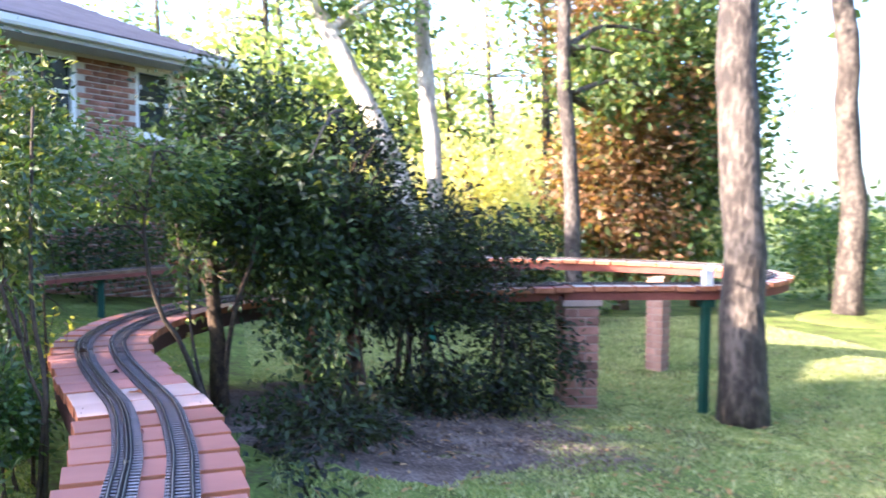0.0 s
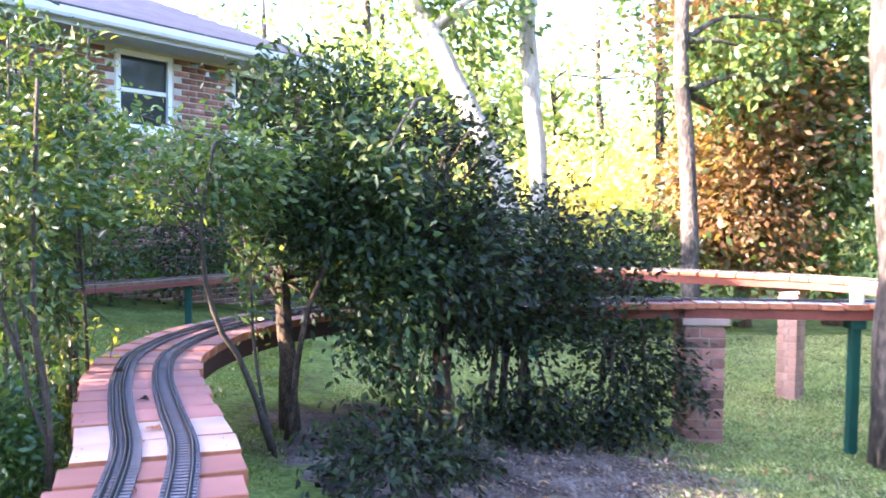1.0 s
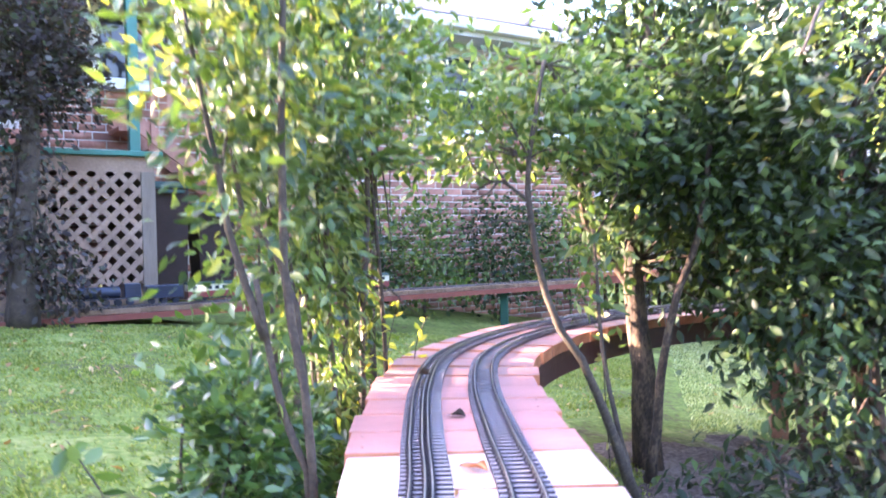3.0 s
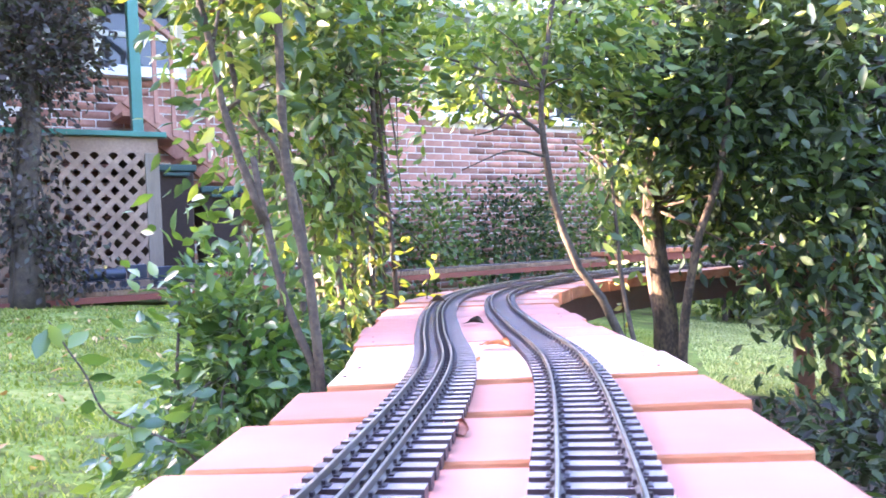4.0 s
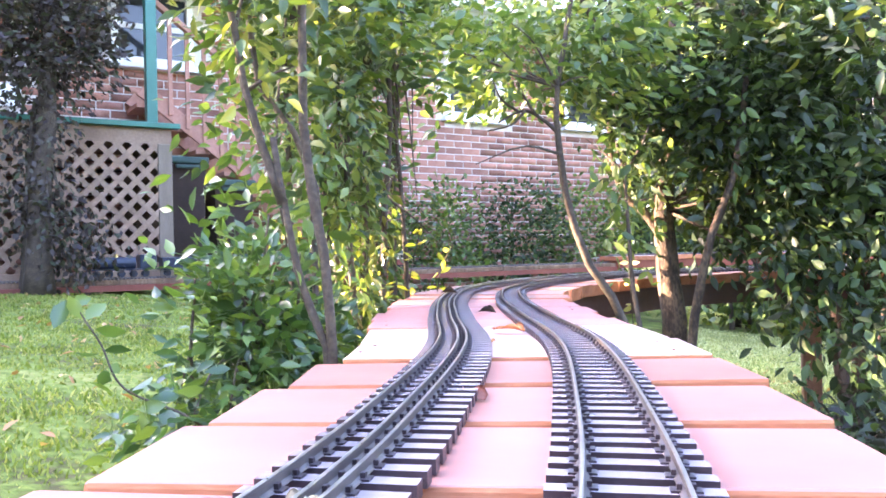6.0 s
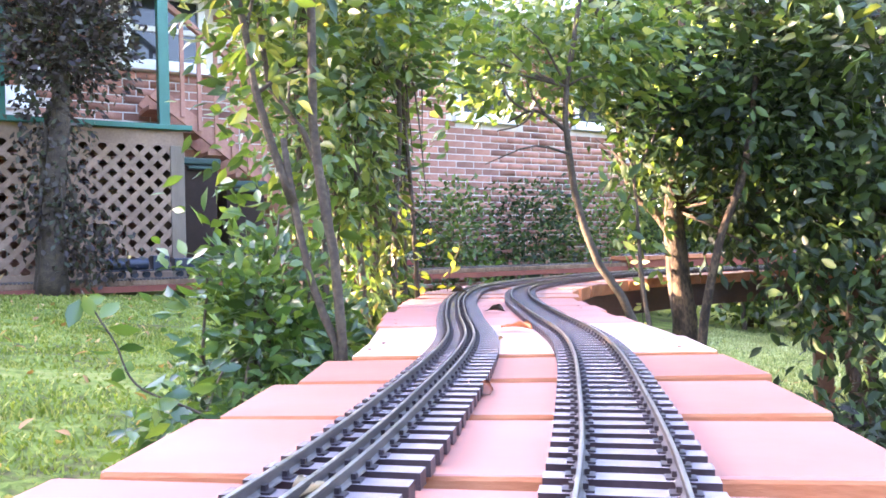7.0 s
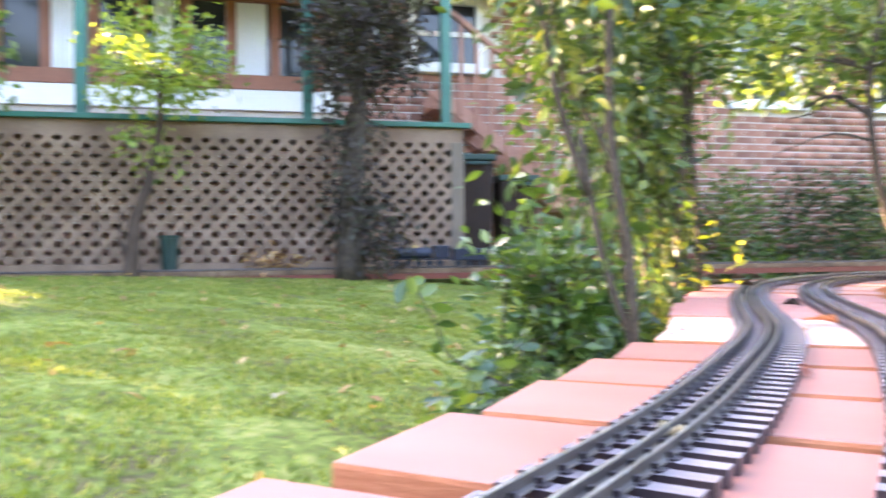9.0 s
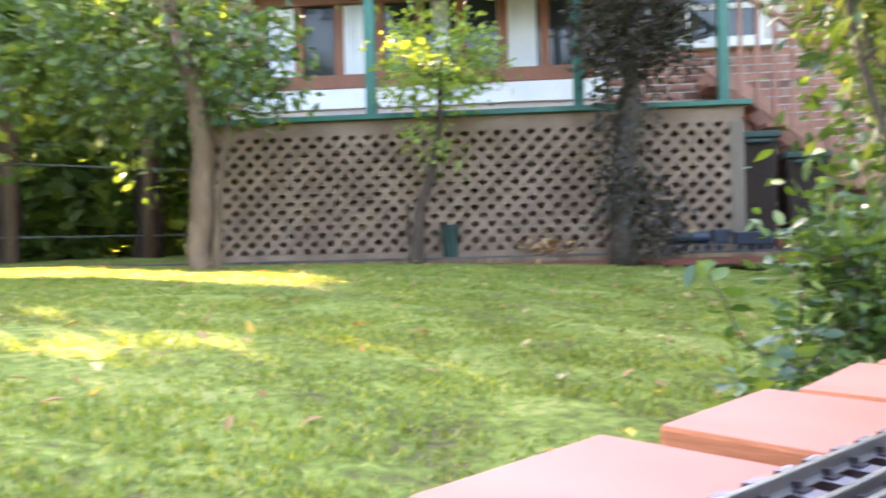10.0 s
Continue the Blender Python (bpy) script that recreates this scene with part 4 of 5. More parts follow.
def lets_sun_in(at, margin=0.02):
    ok = np.ones(len(at), bool)
    p = np.stack([at @ sun_u, at @ sun_v], 1)
    for a, b, r in SUN_GAPS:
        a, b = np.array(a), np.array(b)
        qa, qb = np.array([a @ sun_u, a @ sun_v]), np.array([b @ sun_u, b @ sun_v])
        d = qb - qa
        k = np.clip(((p - qa) @ d) / (d @ d), 0, 1)
        ok &= (np.linalg.norm(p - qa - k[:, None] * d, axis=1) > r * 1.1 + margin * (1.8 if b[2] > 1.0 else 1.0)) | ((at - a) @ np.array(sun_from) < 0.2)
    return ok


def kept(at):
    return clear_of_deck(at) & lets_sun_in(at)


def stem_set(places, h, lean, seed, r=0.011):
    rnd = random.Random(seed)
    res = []
    for x, y in places:
        z = gz(x, y) - 0.03
        tx, ty = x + rnd.uniform(-lean, lean), y + rnd.uniform(-lean, lean)
        hh = h * rnd.uniform(0.85, 1.1)
        res.append(([(x, y, z), (x + (tx - x) * 0.3 + rnd.uniform(-0.03, 0.03), y + (ty - y) * 0.3, z + hh * 0.35), (x + (tx - x) * 0.6, y + (ty - y) * 0.7 + rnd.uniform(-0.04, 0.04), z + hh * 0.7), (tx, ty, z + hh)], r * rnd.uniform(0.7, 1.3), r * 0.3))
    return res


SHOOT = [(-0.46, 0.52, 0.68), (-0.46, 0.44, 0.85), (-0.482, 0.416, 0.905), (-0.568, 0.392, 0.948), (-0.596, 0.384, 1.006), (-0.614, 0.378, 1.037), (-0.638, 0.371, 1.079)]
left_stems = [
    ([(-0.4, 0.66, 0.6), (-0.367, 0.604, 0.97), (-0.393, 0.596, 1.049), (-0.427, 0.586, 1.208), (-0.439, 0.582, 1.3)], 0.009, 0.005),
    ([(-0.427, 0.586, 1.2), (-0.45, 0.58, 1.27), (-0.476, 0.571, 1.37), (-0.491, 0.566, 1.46), (-0.55, 0.55, 1.8)], 0.007, 0.003),
    ([(-0.38, 0.67, 0.6), (-0.36, 0.606, 0.977), (-0.373, 0.601, 1.164), (-0.392, 0.596, 1.266), (-0.395, 0.593, 1.416), (-0.38, 0.6, 1.95)], 0.0095, 0.005),
    ([(-0.44, 0.8, 0.6), (-0.444, 0.789, 1.037), (-0.47, 0.781, 1.297), (-0.54, 0.761, 1.383), (-0.568, 0.751, 1.575), (-0.58, 0.75, 1.95)], 0.008, 0.004),
    ([(-0.6, 1.39, 0.6), (-0.596, 1.391, 1.0), (-0.583, 1.393, 1.286), (-0.582, 1.391, 1.585), (-0.56, 1.4, 2.1)], 0.012, 0.005),
    ([(-0.58, 1.5, 0.6), (-0.581, 1.499, 1.044), (-0.57, 1.5, 1.268), (-0.553, 1.504, 1.48), (-0.58, 1.49, 2.0)], 0.011, 0.005),
    ([(-0.58, 1.3, 0.6), (-0.583, 1.291, 1.007), (-0.598, 1.285, 1.28), (-0.588, 1.286, 1.472), (-0.62, 1.28, 2.0)], 0.01, 0.005),
] + stem_set([(-0.66, 1.12), (-0.68, 1.5), (-0.62, 1.72)], 1.7, 0.08, 3, 0.012)
plant("tall_shrub", "tall thin-stemmed shrub with yellow-green leaves beside the deck", "shrub", (-0.6, 1.25, gz(-0.6, 1.25)),
      [(-0.5, 0.64, 1.68, 0.14, 0.16, 0.12, 44), (-0.44, 0.64, 1.47, 0.05, 0.12, 0.08, 10), (-0.62, 1.2, 1.72, 0.2, 0.32, 0.26, 90), (-0.72, 1.28, 2.05, 0.3, 0.36, 0.2, 90), (-0.62, 1.45, 1.32, 0.14, 0.28, 0.2, 40), (-0.56, 1.5, 1.08, 0.12, 0.18, 0.07, 26), (-0.5, 1.62, 1.14, 0.06, 0.08, 0.06, 12), (-0.55, 1.3, 0.86, 0.12, 0.3, 0.1, 26)], 20, 0.037, M_LEAF_LIGHT, left_stems, LEAF_FINE, 0.075, 0.45, 11,
      limbs=34, limb_from=[p[2] for p, _, _ in left_stems] + [p[3] for p, _, _ in left_stems], limb_r=0.004, keep=kept)
mid_stems = stem_set([(-0.56, 0.98), (-0.62, 1.34), (-0.55, 1.62)], 1.5, 0.1, 13, 0.01)
plant("tall_shrub", "slender shrub with darker green leaves among the tall stems", "shrub", (-0.58, 1.4, gz(-0.58, 1.4)),
      [(-0.6, 1.35, 1.52, 0.2, 0.34, 0.2, 84), (-0.58, 1.35, 1.24, 0.16, 0.3, 0.14, 34), (-0.6, 0.95, 1.3, 0.12, 0.16, 0.12, 14), (-0.5, 1.66, 1.38, 0.18, 0.2, 0.16, 34), (-0.56, 1.0, 1.56, 0.12, 0.14, 0.16, 26), (-0.58, 1.5, 1.84, 0.26, 0.3, 0.18, 50), (-0.55, 1.2, 0.9, 0.1, 0.3, 0.14, 34), (-0.52, 1.75, 1.04, 0.06, 0.1, 0.08, 10)], 20, 0.038, M_LEAF_MID, mid_stems, LEAF_OVAL, 0.085, 0.4, 14,
      limbs=20, limb_from=[p[2] for p, _, _ in mid_stems] + [p[3] for p, _, _ in mid_stems], limb_r=0.004, keep=kept, group="tall shrubs by the deck")
low_stems = stem_set([(-0.5, 0.62), (-0.54, 0.68), (-0.58, 0.62), (-0.48, 0.74)], 0.55, 0.06, 8, 0.006)
plant("low_shrub", "low leafy green shrub at the edge of the deck", "shrub", (-0.55, 0.66, gz(-0.55, 0.66)),
      [(-0.52, 0.68, 1.045, 0.08, 0.13, 0.1, 54), (-0.49, 0.74, 0.9, 0.11, 0.2, 0.11, 80), (-0.54, 0.54, 0.88, 0.09, 0.09, 0.05, 22)], 16, 0.031, M_LEAF_LOW, low_stems, LEAF_OVAL, 0.045, 0.5, 21,
      limbs=18, limb_from=[p[2] for p, _, _ in low_stems], limb_r=0.003, keep=kept)
sapling = [([(0.14, 1.92, 0.55), (0.06, 1.92, 0.8), (0.0, 1.91, 0.95), (-0.11, 1.88, 1.16), (-0.15, 1.87, 1.4), (-0.155, 1.88, 1.6), (-0.1, 1.95, 1.95)], 0.0165, 0.006), ([(-0.15, 1.87, 1.46), (-0.22, 1.86, 1.52), (-0.27, 1.86, 1.53), (-0.33, 1.85, 1.5)], 0.007, 0.003), ([(-0.22, 1.86, 1.52), (-0.25, 1.85, 1.57), (-0.27, 1.85, 1.62)], 0.005, 0.002), ([(-0.27, 1.86, 1.53), (-0.32, 1.85, 1.57), (-0.345, 1.85, 1.63)], 0.0045, 0.002), ([(-0.25, 1.86, 1.53), (-0.29, 1.84, 1.49), (-0.36, 1.84, 1.475)], 0.004, 0.002),
           ([(0.15, 1.95, 0.5), (0.1, 1.98, 0.72), (0.06, 2.02, 0.9), (0.04, 2.05, 1.1), (0.02, 2.1, 1.45)], 0.0105, 0.004)]
plant("leaning_sapling", "leaning thin-trunked sapling arching over the deck with green leaves", "tree", (0.14, 1.92, gz(0.14, 1.92)),
      [(-0.46, 1.95, 1.6, 0.2, 0.26, 0.2, 34), (-0.36, 1.7, 1.38, 0.08, 0.14, 0.1, 12), (-0.2, 2.05, 1.8, 0.32, 0.32, 0.1, 50), (-0.72, 1.95, 1.98, 0.2, 0.3, 0.16, 26), (-0.35, 2.25, 1.82, 0.26, 0.26, 0.11, 44), (-0.06, 2.0, 1.68, 0.14, 0.16, 0.1, 16), (-0.04, 2.1, 1.44, 0.09, 0.1, 0.12, 16), (-0.02, 2.15, 1.22, 0.07, 0.08, 0.08, 10), (0.08, 2.1, 1.8, 0.18, 0.18, 0.16, 26)], 17, 0.043, M_LEAF_FAR, sapling, LEAF_OVAL, 0.1, 0.4, 12,
      stem_material=M_STEM, limbs=22, limb_from=[(-0.155, 1.88, 1.6), (-0.1, 1.95, 1.9), (-0.15, 1.87, 1.4), (0.03, 2.08, 1.35)], limb_r=0.005, keep=kept, stem_name="trunk")


def shoot(label, pts, pairs, size, seed, material=None):
    """A single arching stem with leaves in pairs."""
    rng = np.random.default_rng(seed)
    base = np.array(pts[0])
    t = thing("leafy_shoot", label, "shoot", Matrix.Translation(pts[0]))
    p = smooth_points(pts, 3 * pairs) - base
    part("stem", tube(p, np.linspace(0.0028, 0.001, 3 * pairs), 6), M_STEM, t, smooth=True)
    q = np.repeat(p[4::3], 2, axis=0) + rng.normal(size=(2 * len(p[4::3]), 3)) * 0.004
    side = np.tile([[1.0, 0.4, 0.3], [-1.0, -0.4, 0.3]], (len(q) // 2, 1)) + rng.normal(size=q.shape) * 0.45
    ob = new("foliage", leaves("foliage", q, size, material or M_LEAF_LOW, LEAF_BROAD, rng, 0.1, 0.2, out=side))
    ob.parent = t
    return t


shoot("arching green shoot with paired leaves beside the deck", SHOOT, 18, 0.037, 23)
shoot("thin sapling with sunlit yellow leaves beside the trunk", [(0.05, 2.38, 0.5), (0.03, 2.42, 0.91), (0.02, 2.423, 1.046), (0.0, 2.419, 1.17)], 9, 0.035, 24, M_LEAF_GOLD)

for k, pts in enumerate(([(-0.56, 1.56, 0.7), (-0.55, 1.57, 0.9), (-0.53, 1.58, 1.06), (-0.5, 1.6, 1.2)], [(-0.5, 1.68, 0.7), (-0.49, 1.68, 0.92), (-0.47, 1.67, 1.06), (-0.43, 1.66, 1.14)], [(-0.6, 1.48, 0.7), (-0.6, 1.5, 0.86), (-0.58, 1.5, 1.0), (-0.57, 1.52, 1.12)])):
    shoot("young shoot with yellow leaves coloured sun-bright among the tall stems", pts, 12, 0.034, 71 + k, M_LEAF_YELLOW)

# thicket on the low side
THICK = 24
plant("evergreen_shrub", "dense dark evergreen with a sunlit trunk beside the deck", "shrub", (0.2, 2.45, gz(0.2, 2.45)),
      [(0.3, 2.72, 1.98, 0.46, 0.5, 0.5, 150), (0.52, 2.5, 1.42, 0.28, 0.36, 0.32, 84), (0.25, 2.8, 2.2, 0.4, 0.35, 0.22, 46), (0.62, 2.3, 1.02, 0.2, 0.22, 0.14, 26), (0.46, 2.12, 0.56, 0.2, 0.22, 0.11, 12), (0.03, 2.38, 1.58, 0.14, 0.1, 0.18, 22), (0.2, 2.3, 1.52, 0.16, 0.08, 0.18, 24), (0.4, 2.3, 1.75, 0.26, 0.12, 0.28, 46), (0.6, 3.12, 1.55, 0.5, 0.34, 0.46, 100), (0.42, 2.85, 1.45, 0.26, 0.18, 0.38, 80), (0.72, 2.2, 1.5, 0.2, 0.2, 0.36, 40), (0.75, 2.15, 0.8, 0.14, 0.2, 0.12, 12), (0.02, 3.0, 1.4, 0.16, 0.16, 0.2, 16)], THICK, 0.05, M_LEAF_DARK,
      [([(0.19, 2.47, gz(0.2, 2.45) - 0.05), (0.17, 2.46, 0.9), (0.15, 2.46, 1.2), (0.18, 2.5, 1.6), (0.22, 2.65, 2.2)], 0.05, 0.018), ([(0.16, 2.47, 1.1), (0.1, 2.46, 1.22), (0.0, 2.44, 1.33), (-0.035, 2.43, 1.52), (-0.03, 2.45, 1.8)], 0.016, 0.007), ([(0.19, 2.25, 0.5), (0.26, 2.19, 1.04), (0.37, 2.21, 1.38), (0.42, 2.3, 1.7)], 0.018, 0.009)],
      LEAF_OVAL, 0.1, 0.45, 31, stem_material=M_BARK_THIN, limbs=40, limb_from=[(0.15, 2.46, 1.25), (0.18, 2.5, 1.6), (0.2, 2.6, 2.0)], limb_r=0.006, keep=kept, stem_name="trunk")
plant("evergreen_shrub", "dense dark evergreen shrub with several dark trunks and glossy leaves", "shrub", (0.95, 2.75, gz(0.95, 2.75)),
      [(0.95, 2.75, 1.75, 0.45, 0.45, 0.45, 130), (1.0, 2.65, 1.3, 0.42, 0.36, 0.26, 120), (1.15, 2.7, 1.0, 0.22, 0.2, 0.12, 20), (0.85, 2.4, 0.5, 0.26, 0.2, 0.12, 14)], THICK, 0.05, M_LEAF_SHADED,
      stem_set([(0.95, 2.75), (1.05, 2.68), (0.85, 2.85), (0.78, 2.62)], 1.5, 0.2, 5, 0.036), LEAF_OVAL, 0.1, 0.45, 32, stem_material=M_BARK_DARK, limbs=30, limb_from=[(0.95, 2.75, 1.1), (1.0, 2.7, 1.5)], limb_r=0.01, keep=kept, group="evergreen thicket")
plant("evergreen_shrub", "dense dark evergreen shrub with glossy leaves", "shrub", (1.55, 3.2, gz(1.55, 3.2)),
      [(1.5, 3.25, 1.38, 0.42, 0.4, 0.38, 130), (1.55, 3.1, 1.05, 0.38, 0.34, 0.22, 84), (1.45, 2.85, 0.42, 0.26, 0.22, 0.16, 50), (1.62, 2.9, 0.45, 0.16, 0.16, 0.14, 24)], THICK, 0.05, M_LEAF_SHADED,
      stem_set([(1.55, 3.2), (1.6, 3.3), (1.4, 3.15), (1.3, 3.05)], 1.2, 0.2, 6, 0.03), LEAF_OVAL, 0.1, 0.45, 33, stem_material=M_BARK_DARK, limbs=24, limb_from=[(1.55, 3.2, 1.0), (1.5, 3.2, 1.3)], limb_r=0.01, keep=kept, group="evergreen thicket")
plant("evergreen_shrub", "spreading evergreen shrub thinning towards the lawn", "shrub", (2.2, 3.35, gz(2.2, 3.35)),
      [(2.05, 3.4, 1.28, 0.4, 0.35, 0.28, 90), (2.4, 3.45, 0.72, 0.26, 0.22, 0.22, 40), (2.1, 3.1, 0.36, 0.22, 0.2, 0.18, 40), (2.5, 3.2, 0.5, 0.2, 0.16, 0.22, 30), (2.0, 3.3, 0.9, 0.16, 0.2, 0.16, 20), (2.35, 3.5, 1.26, 0.3, 0.25, 0.2, 60)], 28, 0.05, M_LEAF_SHADED,
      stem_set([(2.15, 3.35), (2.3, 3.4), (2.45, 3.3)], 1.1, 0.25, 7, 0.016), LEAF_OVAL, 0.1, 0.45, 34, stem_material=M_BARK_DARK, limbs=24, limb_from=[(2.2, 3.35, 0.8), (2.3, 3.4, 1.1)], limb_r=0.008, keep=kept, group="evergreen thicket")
# low leaves added and coloured dark to stand for shade on the soil
plant("ground_plants", "low leaves darkened for shade on the ground beside the deck", "plants", (0.6, 1.3, gz(0.6, 1.3)),
      [(0.5, 1.6, 0.55, 0.16, 0.4, 0.08, 24), (0.55, 1.1, 0.52, 0.14, 0.4, 0.06, 10), (0.72, 1.8, 0.5, 0.26, 0.34, 0.06, 64), (0.98, 2.05, 0.45, 0.2, 0.26, 0.05, 40)], 14, 0.05, M_LEAF_SHADED, (), LEAF_FINE, 0.08, 0.6, 35, keep=clear_of_deck)
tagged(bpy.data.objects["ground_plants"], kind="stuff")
plant("hanging_branch", "bright green leafy branch hanging from above", "branch", (0.75, 2.3, 2.35),
      [(0.68, 2.0, 1.82, 0.2, 0.22, 0.14, 16)], 9, 0.06, M_LEAF_LIGHT, [([(0.9, 2.6, 2.2), (0.8, 2.3, 2.15), (0.7, 2.0, 2.0), (0.62, 1.8, 1.85)], 0.012, 0.004)], LEAF_FINE, 0.09, 0.4, 36, keep=clear_of_deck)

# along the house
Hm = np.array(H)


def hw(x, y, z):
    return tuple(float(v) for v in Hm[:3, :3] @ np.array((x, y, z)) + Hm[:3, 3])


plant("small_tree", "small tree with yellow-green crown in front of the lattice", "tree", (-4.1, 2.33, gz(-4.1, 2.33)),
      [(-4.0, 2.48, 2.26, 0.4, 0.4, 0.26, 84), (-4.02, 2.42, 1.75, 0.1, 0.1, 0.2, 7)], 18, 0.052, M_LEAF_LIME,
      [([(-4.1, 2.33, 0.9), (-4.07, 2.36, 1.3), (-4.0, 2.45, 1.75), (-4.0, 2.48, 2.2)], 0.045, 0.015), ([(-4.09, 2.35, 1.0), (-4.2, 2.35, 1.15), (-4.25, 2.38, 1.35)], 0.02, 0.008)], LEAF_COARSE, 0.09, 0.4, 41, stem_material=M_BARK_DARK, limbs=14, limb_from=[(-4.0, 2.45, 1.75), (-4.0, 2.48, 2.1)], limb_r=0.01, keep=lets_sun_in, stem_name="trunk")
plant("conifer_shrub", "dark purple-brown narrow evergreen growing against the porch", "tree", (-3.22, 3.3, gz(-3.22, 3.3)),
      [(-3.18, 3.36, 2.4, 0.36, 0.36, 0.32, 110), (-3.2, 3.32, 2.75, 0.38, 0.38, 0.3, 60), (-3.2, 3.3, 1.65, 0.15, 0.15, 0.5, 34), (-3.1, 3.35, 1.15, 0.2, 0.2, 0.15, 14)], 34, 0.045, M_LEAF_PURPLE,
      [([(-3.22, 3.3, 0.9), (-3.22, 3.32, 1.5), (-3.18, 3.35, 2.1), (-3.18, 3.36, 2.7)], 0.075, 0.03), ([(-3.3, 3.28, 0.9), (-3.3, 3.32, 1.5), (-3.26, 3.34, 2.0)], 0.03, 0.015)], LEAF_COARSE, 0.09, 0.3, 42, stem_material=M_STEM, limbs=20, limb_from=[(-3.2, 3.33, 1.8), (-3.18, 3.36, 2.4)], limb_r=0.012, keep=lets_sun_in, stem_name="trunk")
# the two highest blobs are unseen, added to keep sun off the thicket
plant("garden_tree", "tree with brown trunk and low dark crown by the porch end", "tree", (-4.71, 1.18, gz(-4.71, 1.18)),
      [(-5.0, 0.95, 2.5, 0.75, 0.6, 0.55, 150), (-4.45, 1.35, 2.2, 0.35, 0.3, 0.28, 46), (-5.6, 0.35, 2.3, 0.5, 0.5, 0.25, 16), (-5.25, 1.0, 1.8, 0.2, 0.2, 0.3, 8), (-5.6, 1.7, 4.3, 1.0, 1.0, 0.75, 190), (-6.0, 1.5, 3.6, 0.7, 0.7, 0.6, 70)], 18, 0.07, M_LEAF_MID,
      [([(-4.71, 1.18, 0.85), (-4.72, 1.18, 1.3), (-4.7, 1.2, 1.8), (-4.8, 1.1, 2.4)], 0.085, 0.05), ([(-4.62, 1.22, 0.9), (-4.6, 1.24, 1.3), (-4.55, 1.3, 1.9)], 0.03, 0.012)], LEAF_COARSE, 0.12, 0.4, 43, stem_material=M_BARK, limbs=10, limb_from=[(-4.7, 1.2, 1.8), (-4.8, 1.1, 2.3)], limb_r=0.018, keep=lets_sun_in, stem_name="trunk")
for k, (x, y, z, r) in enumerate(((1.8, 0.75, 1.25, 0.35), (2.6, 0.8, 1.35, 0.4), (3.4, 0.7, 1.3, 0.42), (4.3, 0.7, 1.4, 0.45), (5.3, 0.6, 1.5, 0.5))):
    bx, by, bz = hw(x, y, z)
    plant("foundation_shrub", "dull green shrub along the foot of the brick wall", "shrub", (bx, by, gz(bx, by)), [(bx, by, bz, r, r, 0.4, 60), (bx, by, bz - 0.35, r * 1.1, r * 1.1, 0.3, 40)], 16, 0.06, M_LEAF_MID if k % 2 else M_LEAF_DARK,
          stem_set([(bx, by)], 0.7, 0.1, 60 + k, 0.015), LEAF_COARSE, 0.1, 0.4, 60 + k, group="shrubs along the wall")

# pot shape added in place of a black oval hole in the lattice
pot = thing("flower_pot", "black pot shape standing in for a dark hole in the lattice", "pot", H @ pose(-1.96, -0.09, 0.975))
part("body", tube([(0, 0, 0), (0, 0, 0.1), (0, 0, 0.215)], [0.045, 0.052, 0.06], 16), M_BIN, pot, smooth=False)
part("rim", tube([(0, 0, 0.2151), (0, 0, 0.235)], [0.066, 0.066], 16), M_BIN, pot)
rp = np.random.default_rng(55)
pile = np.array([hw(-1.3 + a, -0.075 + 0.3 * c, 1.0 + abs(e)) for a, c, e in rp.normal(size=(90, 3)) * (0.08, 0.12, 0.05)])
tagged(new("leaf_pile", leaves("leaf_pile", pile, 0.06, M_DRY, LEAF_FINE, rp, 0.6)), "small heap of orange-brown dry leaves by the lattice", "leaves", kind="stuff")


for k, (x, y, z, r, m) in enumerate(((6.1, 1.3, 1.9, 0.5, 110), (6.8, 0.9, 1.7, 0.55, 110), (6.5, 2.4, 2.6, 0.6, 90), (7.5, 0.4, 1.4, 0.5, 80))):
    bx, by, bz = hw(x, y, z)
    plant("corner_evergreen", "tall dark green evergreen past the corner of the house", "shrub", (bx, by, gz(bx, by)), [(bx, by, bz, r, r, 0.7, m), (bx, by, bz - 0.8, r * 1.05, r * 1.05, 0.5, m // 2)], 20, 0.08, M_LEAF_DARK if k % 2 else M_LEAF_MID,
          stem_set([(bx, by), (bx + 0.12, by - 0.1)], 1.8, 0.15, 160 + k, 0.035), LEAF_COARSE, 0.15, 0.4, 160 + k, group="evergreens past the house corner")


# trees on the far side
def big_tree(name, label, base, path, r0, r1, blobs, leaf, seed, bark, per=26, size=0.13, limbs=14, extra=()):
    stems = [(path, r0, r1)] + list(extra)
    src = smooth_points(path, 12)[5:]
    return plant(name, label, "tree", base, blobs, per, size, leaf, stems, LEAF_COARSE, 0.28, 0.4, seed, bark, limbs, [tuple(p) for p in src], r1 * 0.7, keep=lets_sun_in, stem_name="trunk", crown_name="crown")


big_tree("shade_tree", "tall tree with mottled pale grey-brown trunk on the lawn", (3.97, 2.95, 0), [(3.97, 2.95, -0.1), (3.97, 3.0, 0.8), (3.97, 3.08, 2.0), (3.99, 3.2, 3.4), (4.05, 3.3, 6.0)], 0.165, 0.12,
         [(4.2, 3.6, 5.6, 1.8, 1.8, 1.2, 110)], M_LEAF_FAR, 71, M_BARK_PALE)
